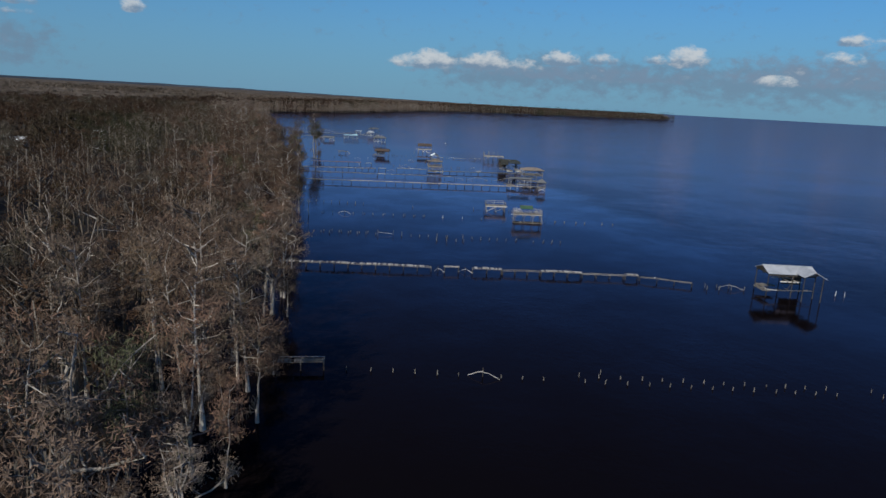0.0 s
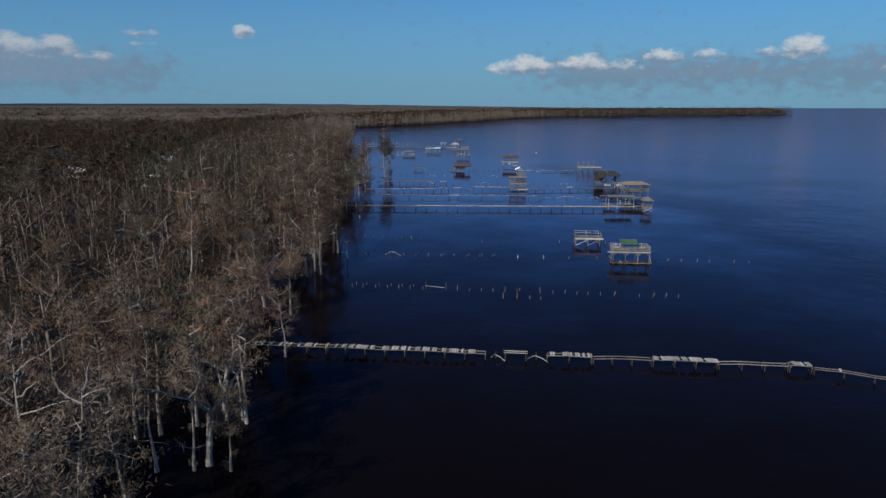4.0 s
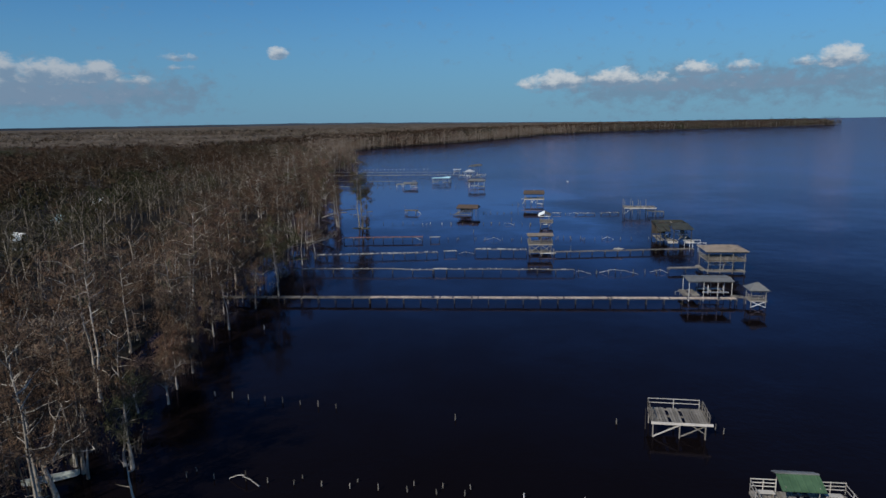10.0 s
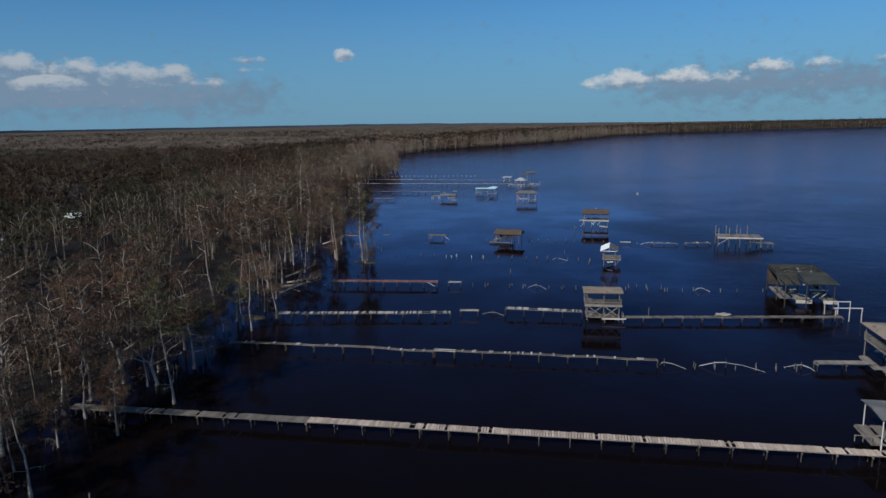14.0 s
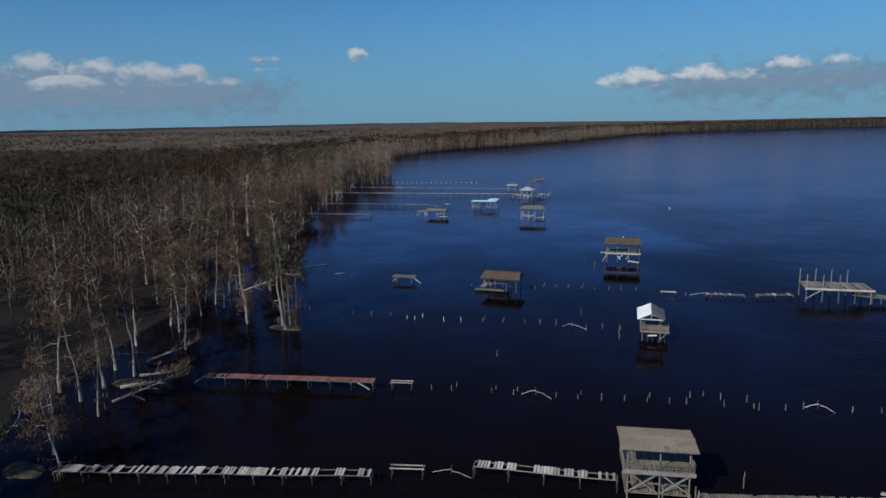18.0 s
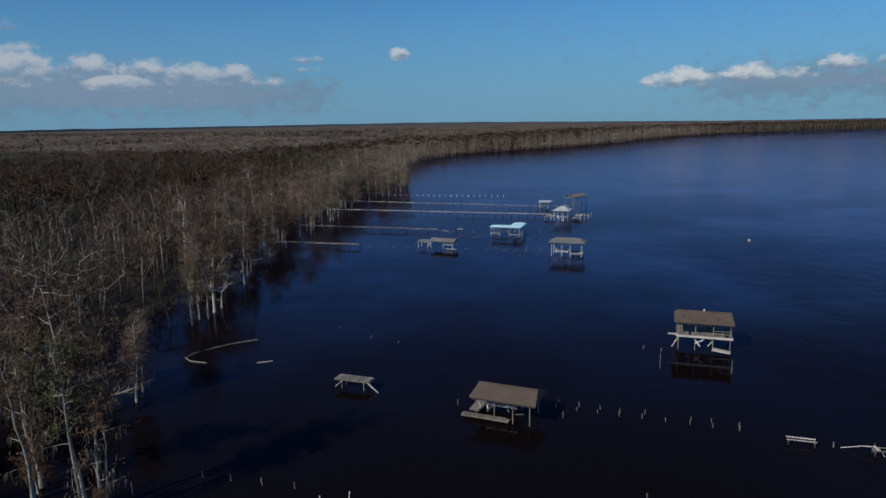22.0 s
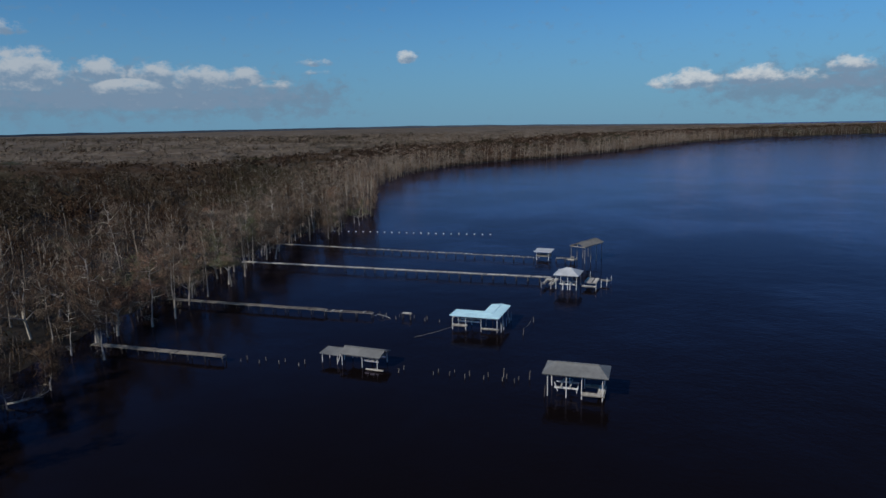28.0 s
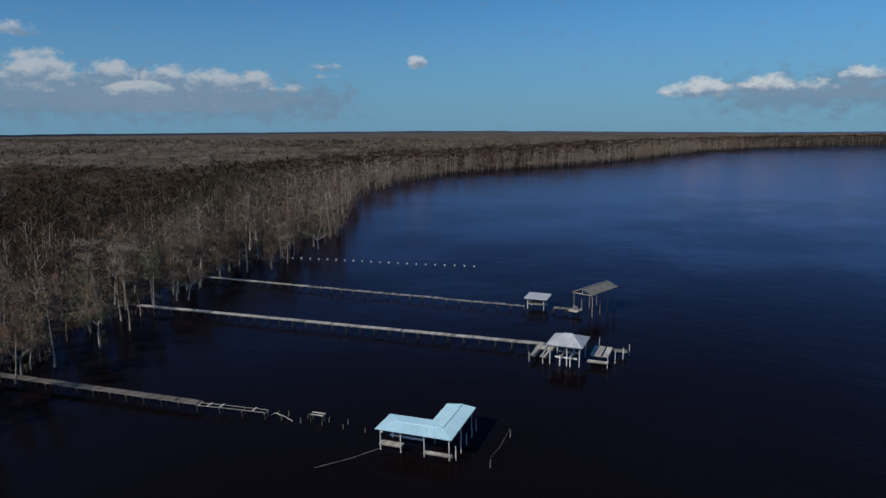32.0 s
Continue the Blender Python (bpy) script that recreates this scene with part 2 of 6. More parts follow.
TIN_BLUE = surface("light_blue_roof_sheet", (0.36, 0.58, 0.67), (0.48, 0.72, 0.80), rough=0.5, grain=1.5, relief=0.004, vary=0.06)
TIN_GREEN = surface("green_roof_sheet", (0.04, 0.085, 0.045), (0.07, 0.135, 0.072), rough=0.6, grain=2, relief=0.004, vary=0.06)
SHINGLE = surface("tan_shingles", (0.078, 0.058, 0.047), (0.128, 0.095, 0.075), grain=5, relief=0.02, third=(0.066, 0.052, 0.04), vary=0.15)
SHINGLE_TAN = surface("weathered_tan_shingles", (0.185, 0.148, 0.115), (0.28, 0.235, 0.19), grain=5, relief=0.02, third=(0.14, 0.12, 0.098), vary=0.1)
SHINGLE_GREY = surface("grey_shingles", (0.10, 0.10, 0.093), (0.185, 0.178, 0.167), grain=5, third=(0.09, 0.088, 0.085), vary=0.15)
DARKROOF = surface("dark_green_grey_roofing", (0.02, 0.023, 0.021), (0.055, 0.06, 0.053), grain=4, vary=0.15)
STEEL = surface("galvanised_lift_steel", (0.35, 0.36, 0.38), (0.6, 0.6, 0.62), rough=0.4, metal=0.7, vary=0.1)
BARK = surface("pale_cypress_bark", (0.15, 0.128, 0.106), (0.46, 0.425, 0.375), grain=7, stain=0.35, relief=0.04, vary=0.3)
BARK_WOODS = surface("grey_bark", (0.07, 0.058, 0.047), (0.26, 0.228, 0.19), grain=3, stain=0.12, vary=0.0)
TWIGS = twig_material("bare_twigs", (0.1, 0.067, 0.047), (0.082, 0.051, 0.035), (0.13, 0.096, 0.073), rust=(0.1, 0.058, 0.04), green=(0.05, 0.052, 0.027))
# brighter copy of the twigs, uneven light along the shore put into colour
TWIGS_LIT = twig_material("lit_copy_twigs", (0.155, 0.118, 0.09), (0.126, 0.085, 0.062), (0.205, 0.165, 0.132), rust=(0.14, 0.085, 0.06), green=(0.075, 0.08, 0.045))
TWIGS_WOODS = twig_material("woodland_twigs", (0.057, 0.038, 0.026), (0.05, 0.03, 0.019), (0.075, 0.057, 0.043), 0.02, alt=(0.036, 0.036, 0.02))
# darkest twigs; scrub and far-bend woods use them with shade in the colour
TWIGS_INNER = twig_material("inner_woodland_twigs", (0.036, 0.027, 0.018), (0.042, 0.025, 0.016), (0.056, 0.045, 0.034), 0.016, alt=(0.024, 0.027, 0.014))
MOSS = twig_material("hanging_moss", (0.105, 0.088, 0.068), (0.125, 0.106, 0.082), (0.08, 0.078, 0.052))
CANOPY = twig_material("far_canopy", (0.062, 0.045, 0.031), (0.055, 0.034, 0.022), (0.085, 0.072, 0.056), 0.02, alt=(0.036, 0.038, 0.022))
# swamp colours, made paler and greyer to carry the distance haze
MARSH_FLOOR_HAZE = twig_material("hazed_swamp_scrub", (0.13, 0.106, 0.083), (0.092, 0.071, 0.054), (0.165, 0.138, 0.11), 0.012, alt=(0.075, 0.063, 0.047))
MARSH_HAZE = twig_material("hazed_swamp_canopy", (0.175, 0.145, 0.116), (0.125, 0.098, 0.075), (0.215, 0.184, 0.15), 0.012, alt=(0.11, 0.094, 0.072))
# darker bark copy with shade put into the colour
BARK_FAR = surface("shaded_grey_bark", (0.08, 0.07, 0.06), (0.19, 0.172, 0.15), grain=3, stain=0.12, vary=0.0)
# trees tinted blue-grey, the haze is in the base colour
HAZE_TREES = surface("haze_tinted_trees", (0.045, 0.06, 0.085), (0.06, 0.078, 0.105), grain=0.02, stain=0.004, vary=0.0)
TWIGS_FAR = twig_material("far_shore_twigs", (0.15, 0.117, 0.092), (0.122, 0.084, 0.063), (0.195, 0.168, 0.14), 0.02)
# litter and black mud, taken near black to hold the shade between trunks
LITTER_SHADE = surface("shade_dark_litter", (0.005, 0.004, 0.003), (0.015, 0.011, 0.008), grain=1.5, stain=0.1, third=(0.01, 0.011, 0.006), relief=0.1, vary=0)
MUD = surface("muddy_root_mound", (0.03, 0.028, 0.017), (0.09, 0.082, 0.05), grain=3, vary=0.1)
HULL = surface("green_white_hull", (0.26, 0.3, 0.27), (0.42, 0.46, 0.42), rough=0.5, grain=3, vary=0)
DARK = surface("dark_interior", (0.03, 0.028, 0.026), (0.06, 0.055, 0.05), vary=0)


# ---- mesh helpers ----
class Geo:
    """Collects vertices and faces of one mesh."""

    def __init__(self):
        self.v, self.f = [], []

    def add(self, vs, fs):
        k = len(self.v)
        self.v += [tuple(p) for p in vs]
        self.f += [tuple(i + k for i in q) for q in fs]
        return self

    def beam(self, p, q, w, h):
        """A squared timber from p to q, w wide and h high."""
        p, q = Vector(p), Vector(q)
        d = (q - p).normalized()
        side = d.cross(Vector((0, 0, 1)))
        side = Vector((1, 0, 0)) if side.length < 1e-4 else side.normalized()
        up = side.cross(d)
        vs = [e + side * (sx * w / 2) + up * (sz * h / 2) for e in (p, q) for sx, sz in ((-1, -1), (1, -1), (1, 1), (-1, 1))]
        return self.add(vs, [(0, 1, 2, 3), (7, 6, 5, 4), (0, 4, 5, 1), (1, 5, 6, 2), (2, 6, 7, 3), (3, 7, 4, 0)])

    def box(self, c, s):
        x, y, z = c
        return self.beam((x - s[0] / 2, y, z), (x + s[0] / 2, y, z), s[1], s[2])

    def tube(self, pts, radii, n=7):
        k = len(self.v)
        for i, (p, r) in enumerate(zip(pts, radii)):
            p = Vector(p)
            a, b = Vector(pts[max(i - 1, 0)]), Vector(pts[min(i + 1, len(pts) - 1)])
            d = (b - a).normalized()
            s = d.cross(Vector((0.13, 0.99, 0.05)) if abs(d.y) < 0.9 else Vector((1, 0, 0))).normalized()
            u = s.cross(d)
            self.v += [tuple(p + s * (r * math.cos(j * 2 * math.pi / n)) + u * (r * math.sin(j * 2 * math.pi / n))) for j in range(n)]
        for i in range(len(pts) - 1):
            for j in range(n):
                a, b = k + i * n + j, k + i * n + (j + 1) % n
                self.f.append((a, b, b + n, a + n))
        self.f.append(tuple(k + j for j in range(n))[::-1])
        self.f.append(tuple(k + (len(pts) - 1) * n + j for j in range(n)))
        return self

    def bar(self, pts, w, h):
        """A squared timber that bends through these points."""
        k = len(self.v)
        for i, p in enumerate(pts):
            a, b = Vector(pts[max(i - 1, 0)]), Vector(pts[min(i + 1, len(pts) - 1)])
            side = (b - a).cross(Vector((0, 0, 1))).normalized() * (w / 2)
            self.v += [tuple(Vector(p) + side * s + Vector((0, 0, z * h / 2))) for s, z in ((-1, -1), (1, -1), (1, 1), (-1, 1))]
        for i in range(len(pts) - 1):
            for j in range(4):
                a, b = k + i * 4 + j, k + i * 4 + (j + 1) % 4
                self.f.append((a, b, b + 4, a + 4))
        e = k + len(pts) * 4 - 4
        self.f += [(k + 3, k + 2, k + 1, k), (e, e + 1, e + 2, e + 3)]
        return self

    def slab(self, pts, th):
        """A flat sheet with these corners (anticlockwise from above) and a thickness downwards."""
        pts = [Vector(p) for p in pts]
        nrm = (pts[1] - pts[0]).cross(pts[2] - pts[0]).normalized()
        n = len(pts)
        vs = pts + [p - nrm * th for p in pts]
        return self.add(vs, [tuple(range(n)), tuple(range(2 * n - 1, n - 1, -1))] + [(i, i + n, (i + 1) % n + n, (i + 1) % n) for i in range(n)])

    def mesh(self, name, mat):
        me = bpy.data.meshes.new(name)
        me.from_pydata(self.v, [], self.f)
        me.materials.append(mat)
        return me


def part(name, g, mat, parent=None, label=""):
    ob = new(name, g if isinstance(g, bpy.types.Mesh) else g.mesh(name, mat))
    ob.parent = parent
    return tagged(ob, label)


def empty(name, m, label, category, group="", kind=""):
    ob = new(name)
    ob.empty_display_size = 0.3
    ob.matrix_basis = m
    return tagged(ob, label, category, group, kind)


def rnd(a, b):
    return random.uniform(a, b)


# ---- the shore ----
SHORE = [(-16, -260), (-13, -120), (-12.5, -40), (-13.0, -4), (-14.0, 15.5), (-15.0, 33.1), (-16.6, 54.2), (-20.0, 73.5), (-27.5, 97.0), (-32.6, 125.1), (-35.2, 141.0),
         (-41.3, 159.1), (-46.1, 178.0), (-49.1, 199.0), (-53.7, 225.1), (-60.1, 245.0), (-63.2, 257.0), (-72.2, 284.0), (-83.1, 311.8), (-92.0, 332.9),
         (-102.1, 352.8), (-117.5, 401.9), (-128.9, 441.5), (-134.2, 487.0), (-139.5, 512.0), (-159.0, 550.0), (-183.0, 597.0), (-198.0, 640.0), (-211.0, 698.0), (-209.0, 766.0),
         (-187.0, 850.0), (-152.0, 917.0), (-112.0, 1050.0), (-60.0, 1285.0), (-2.0, 1430.0), (80.0, 1545.0), (205.0, 1668.0), (330.0, 1750.0), (470.0, 1840.0), (690.0, 2080.0)]


def shore_table():
    """Points every 3 m along the shore with the way inland, and how far along they lie."""
    pts = [Vector(p) for p in SHORE]
    fine = []
    for a, b in zip(pts, pts[1:]):
        k = max(2, int((b - a).length / 3))
        fine += [a.lerp(b, i / k) for i in range(k)]
    fine.append(pts[-1])
    w = 8
    smooth = [sum((fine[j] for j in range(max(0, i - w), min(len(fine), i + w + 1))), Vector((0, 0))) / (min(len(fine), i + w + 1) - max(0, i - w)) for i in range(len(fine))]
    rows = []
    for i, p in enumerate(fine):
        a, b = smooth[max(0, i - 14)], smooth[min(len(fine) - 1, i + 14)]
        d = (b - a).normalized()
        rows.append((p, Vector((-d.y, d.x))))
    return rows


TABLE = shore_table()
SHORE_AT = [(p, n) for p, n in TABLE]


def inland(i, d):
    p, n = SHORE_AT[int(i) % len(SHORE_AT)]
    return p + n * d


def grid_sheet(name, offsets, height, mat, step=1, jitter=0.0, lo=0, hi=None, other=None):
    """A sheet that follows the shore and runs inland; where other(x, y, d) holds it takes the second material."""
    g = Geo()
    hi = len(SHORE_AT) - 1 if hi is None else hi
    idx = list(range(lo, hi, step)) + [hi]
    m = len(offsets)
    for i in idx:
        for d in offsets:
            q = inland(i, d)
            j = min(jitter, d * 0.02)
            x, y = q.x + rnd(-j, j), q.y + rnd(-j, j)
            g.v.append((x, y, height(x, y, d)))
    kinds = []
    for a in range(len(idx) - 1):
        for b in range(m - 1):
            g.f.append((a * m + b, (a + 1) * m + b, (a + 1) * m + b + 1, a * m + b + 1))
            if other:
                kinds.append(1 if other(*g.v[a * m + b][:2], offsets[b]) else 0)
    ob = part(name, g, mat)
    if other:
        ob.data.materials.append(MARSH_FLOOR_HAZE)
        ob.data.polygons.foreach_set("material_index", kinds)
    return ob


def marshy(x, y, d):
    """Where the brown woods give way to the open swamp, its colours paled for haze."""
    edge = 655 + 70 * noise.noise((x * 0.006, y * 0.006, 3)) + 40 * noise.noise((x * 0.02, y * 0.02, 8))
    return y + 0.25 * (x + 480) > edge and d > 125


water = Geo().add([(-4900, -4600, 0), (4900, -4600, 0), (4900, 5200, 0), (-4900, 5200, 0)], [(0, 1, 2, 3)])
tagged(part("water", water, WATER), "dark blue-black tannin-stained river water, lightly rippled", "water", kind="structure")


def ground_z(x, y, d):
    return -0.35 + min(max(d - 2, 0), 12) * 0.05 + 0.25 * noise.noise((x * 0.11, y * 0.11, 0))


ground = grid_sheet("ground", [-1.5, 1, 3, 6, 10, 16, 25, 40, 60, 90, 140, 220, 400, 800, 1600, 3000, 4700], ground_z, LITTER_SHADE, 3)
tagged(ground, "leaf litter and swampy ground, tree shade put into the colour", "ground", kind="structure")


def canopy_z(start, rise, side=None):
    def z(x, y, d):
        k = min(1.0, max(0.0, (d - start) / rise))
        if side:  # rises slowly from its side edge, under the woods
            s = ((x + 170) * -0.35 + (y - 590) * 0.93) / 80
            k = min(k, max(min(1.0, max(0.0, s)), min(1.0, max(0.0, (d - 190) / 80))))
        lumps = (2.6 if d < 700 else 0.6) * noise.noise((x * 0.045, y * 0.045, 1)) + (2.0 if d < 700 else 0.5) * noise.noise((x * 0.13, y * 0.13, 4))
        return 1.0 + k * (8.2 + lumps) + 4.0 * min(1.0, max(0.0, (y - 650) / 500)) * k
    return z


def far_offsets(start):
    rows = [start + i * 5 for i in range(40)]
    while rows[-1] < 4600:
        rows.append(rows[-1] * 1.035 + 3)
    return rows


BEND = min(range(len(SHORE_AT)), key=lambda i: (SHORE_AT[i][0] - Vector((-170, 590))).length)
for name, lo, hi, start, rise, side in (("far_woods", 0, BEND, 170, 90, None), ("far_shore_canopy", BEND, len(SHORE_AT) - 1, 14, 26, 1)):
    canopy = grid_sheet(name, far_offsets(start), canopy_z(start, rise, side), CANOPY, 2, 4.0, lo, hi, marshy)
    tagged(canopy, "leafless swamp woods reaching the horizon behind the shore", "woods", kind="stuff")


# ---- trees ----
def limb_path(p, d, length, bend, n=4):
    pts = [Vector(p)]
    d = Vector(d).normalized()
    for i in range(n):
        d = (d + Vector((rnd(-bend, bend), rnd(-bend, bend), rnd(-bend, bend * 1.2)))).normalized()
        pts.append(pts[-1] + d * (length / n))
    return pts


class Twigs:
    """Very thin tapered twigs, as triangles."""

    def __init__(self):
        self.v = []

    def tuft(self, c, count, spread, length, width, out=None):
        """A spray of twigs that lie about the surface of the crown, facing outwards."""
        out = Vector((0, 0, 1)) if out is None else out
        for _ in range(count):
            n = (out + Vector((random.gauss(0, 0.55), random.gauss(0, 0.55), random.gauss(0.1, 0.55)))).normalized()
            d = n.cross(Vector((random.gauss(0, 1), random.gauss(0, 1), random.gauss(0, 1))))
            d = (d.normalized() + out * 0.35 + Vector((0, 0, 0.15))).normalized()
            side = n.cross(d).normalized() * (width * rnd(0.6, 1.3) / 2)
            o = Vector(c) + Vector((random.gauss(0, spread), random.gauss(0, spread), random.gauss(0, spread * 0.6)))
            self.v += [tuple(o - side), tuple(o + side), tuple(o + d * (length * rnd(0.5, 1.3)))]

    def stem(self, a, b, width):
        """A thin side branch."""
        d = (b - a).cross(Vector((rnd(-1, 1), rnd(-1, 1), rnd(-0.3, 0.3)))).normalized() * (width / 2)
        self.v += [tuple(a - d), tuple(a + d), tuple(b)]

    def hang(self, c, count, spread, length, width):
        for _ in range(count):
            o = Vector(c) + Vector((random.gauss(0, spread), random.gauss(0, spread), random.gauss(0, spread * 0.4)))
            a = rnd(0, 6.28)
            side = Vector((math.cos(a), math.sin(a), 0)) * (width * rnd(0.6, 1.4) / 2)
            self.v += [tuple(o - side), tuple(o + side), tuple(o + Vector((rnd(-0.15, 0.15), rnd(-0.15, 0.15), -length * rnd(0.5, 1.3))))]

    def mesh(self, name, mat, other=None, mat2=None):
        g = Geo()
        g.v = self.v + (other.v if other else [])
        g.f = [(i, i + 1, i + 2) for i in range(0, len(g.v), 3)]
        me = g.mesh(name, mat)
        if other:
            me.materials.append(mat2)
            me.polygons.foreach_set("material_index", [0] * (len(self.v) // 3) + [1] * (len(other.v) // 3))
        return me


def bough(wood, twigs, moss, path, r, crown, subs, sub_len, count, size, hang):
    """A limb along path with side branches, each ending in sprays of fine twigs."""
    wood.tube(path, [r * (1 - 0.8 * j / (len(path) - 1)) for j in range(len(path))], 4)
    ahead = (path[-1] - path[0]).normalized()
    for i in range(subs):
        k = rnd(0.35, 1.0) * (len(path) - 1)
        a = path[int(k)].lerp(path[min(int(k) + 1, len(path) - 1)], k % 1)
        d = (ahead * 0.7 + Vector((random.gauss(0, 0.7), random.gauss(0, 0.7), random.gauss(0.25, 0.5)))).normalized()
        b = a + d * (sub_len * rnd(0.6, 1.3))
        twigs.stem(a, b, r * 0.7)
        for q in (a.lerp(b, 0.5), b):
            out = (q - crown).normalized()
            twigs.tuft(q, count, 0.36, size, size * 0.15, out)
        if random.random() < hang:
            moss.hang(a.lerp(b, 0.6), 6, 0.22, 0.85, 0.1)


def make_tree(kind, h, seed=0):
    """Trunk with limbs, twigs and moss of one tree that is h high."""
    random.seed(seed)
    wood, twigs, moss = Geo(), Twigs(), Twigs()
    lean = Vector((rnd(-0.09, 0.09), rnd(-0.09, 0.09), 1))
    if kind in ("cypress", "slender", "young"):
        slim = kind == "slender"
        r = h * (0.0105 if slim else 0.0135)
        pts = [Vector((0, 0, -0.6)), Vector((0, 0, 0.25)), Vector((0, 0, 1.3))]
        while pts[-1].z < h * 0.97:
            pts.append(pts[-1] + Vector((lean.x * 1.6 + rnd(-0.2, 0.2), lean.y * 1.6 + rnd(-0.2, 0.2), h / 8)))
        m = len(pts) - 1
        wood.tube(pts, [r * 1.6, r * 1.4, r * 1.1] + [r * max(0.2, 1 - 0.85 * i / m) for i in range(3, m + 1)], 7)
        low = {"slender": 0.48, "cypress": 0.34, "young": 0.12}[kind]
        for i in range(13 if slim else 18):
            t = low + (1 - low) * (i + rnd(0, 1)) / (13 if slim else 18)
            k = 2 + t * (m - 2)
            a = pts[min(int(k), m)].lerp(pts[min(int(k) + 1, m)], k % 1)
            ang = i * 2.4 + rnd(-0.5, 0.5)
            length = h * (rnd(0.1, 0.18) if slim else rnd(0.13, 0.27))
            path = limb_path(a, (math.cos(ang), math.sin(ang), rnd(-0.2, 0.5) + 0.7 * (t - low)), length, 0.4)
            centre = Vector((pts[-1].x * 0.7, pts[-1].y * 0.7, h * 0.62))
            bough(wood, twigs, moss, path, r * 0.34, centre, 6, 0.9 if slim else 1.15, 10 if slim else 13, 0.5, 0.3)
        for i in range(4):  # stubs of dead lower limbs
            k = rnd(0.2, low) * m
            a = pts[int(k)].lerp(pts[int(k) + 1], k % 1)
            ang = rnd(0, 6.28)
            path = limb_path(a, (math.cos(ang), math.sin(ang), rnd(-0.2, 0.4)), rnd(0.8, 2.2), 0.4)
            wood.tube(path, [r * 0.24, r * 0.2, r * 0.15, r * 0.1, r * 0.05], 3)
            twigs.tuft(path[-1], 6, 0.35, 0.5, 0.07)
            moss.hang(path[3], 7, 0.3, 0.9, 0.1)
    elif kind == "oak":
        r = h * 0.019
        fork = h * rnd(0.3, 0.42)
        top = Vector((lean.x * fork * 2, lean.y * fork * 2, fork))
        wood.tube([(0, 0, -0.5), (0, 0, 0.6), top], [r * 1.6, r * 1.1, r * 0.85], 7)
        for i in range(5):
            ang = i * 1.3 + rnd(-0.4, 0.4)
            main = limb_path(top * rnd(0.8, 1), (math.cos(ang) * 0.75, math.sin(ang) * 0.75, 0.85), h * rnd(0.45, 0.68), 0.36, 6)
            wood.tube(main, [r * 0.62 * (1 - j / 7.0) for j in range(7)], 5)
            for j in range(2, 7):
                b = rnd(0, 6.28)
                sub = limb_path(main[j], (math.cos(b), math.sin(b), rnd(0.1, 0.9)), h * rnd(0.12, 0.22), 0.4, 3)
                bough(wood, twigs, moss, sub, r * 0.26, Vector((0, 0, h * 0.55)), 4, 0.95, 13, 0.5, 0.2)
    else:  # dead snag with a few bare limbs
        r = h * 0.02
        top = limb_path((0, 0, -0.5), (lean.x, lean.y, 1), h, 0.1, 6)
        wood.tube(top, [r * (1.3 - j * 0.17) for j in range(7)], 7)
        for i in range(8):
            k = random.randrange(2, 6)
            ang = rnd(0, 6.28)
            path = limb_path(top[k], (math.cos(ang), math.sin(ang), rnd(0.1, 0.9)), h * rnd(0.15, 0.35), 0.4)
            wood.tube(path, [r * 0.42, r * 0.32, r * 0.22, r * 0.14, r * 0.05], 4)
            twigs.tuft(path[-1], 8, 0.3, 0.5, 0.06)
    return wood, twigs, moss


TREE_LABEL = {"cypress": "bare bald cypress with pale trunk, fine twigs and hanging moss",
              "oak": "leafless hardwood with pale spreading limbs and grey moss",
              "snag": "dead bleached tree with a few broken bare limbs"}
TREE_LABEL["young"] = "low bushy bare cypress leaning over the water"
TREE_LABEL["slender"] = "slender bare cypress with white trunk and a thin crown"
MODELS = {}
for kind, sizes in (("cypress", (15, 13.5, 12, 14, 11, 9.5, 12.8)), ("oak", (11, 12.5, 10, 9)), ("slender", (13, 14.5, 11.5)), ("young", (7.5, 6, 8.5)), ("snag", (9, 11))):
    for s, h in enumerate(sizes):
        wood, twigs, moss = make_tree(kind, h, 11 + s * 7 + len(kind))
        crown = twigs.mesh("crown", TWIGS, moss, MOSS)
        # second crown in the lightened twigs
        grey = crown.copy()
        grey.materials[0] = TWIGS_LIT
        MODELS.setdefault(kind, []).append((h, wood.mesh("trunk", BARK), crown, grey))


def plant(kind, x, y, z=0.0, scale=1.0, pick=None):
    models = MODELS[kind]
    h, trunk, crown, grey = models[random.randrange(len(models)) if pick is None else pick % len(models)]
    name = {"cypress": "cypress_tree", "slender": "cypress_tree", "young": "cypress_tree", "oak": "hardwood_tree", "snag": "dead_tree"}[kind]
    tree = empty(name, Matrix.LocRotScale((x, y, z), Euler((rnd(-0.04, 0.04), rnd(-0.04, 0.04), rnd(0, 6.28))), Vector((1, 1, 1)) * scale),
                 TREE_LABEL[kind], "tree", "trees along the shore")
    part("trunk", trunk, None, tree)
    # near and far stretches take the copy with light put into its twigs
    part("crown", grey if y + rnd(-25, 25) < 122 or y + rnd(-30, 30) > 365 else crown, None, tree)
    return tree


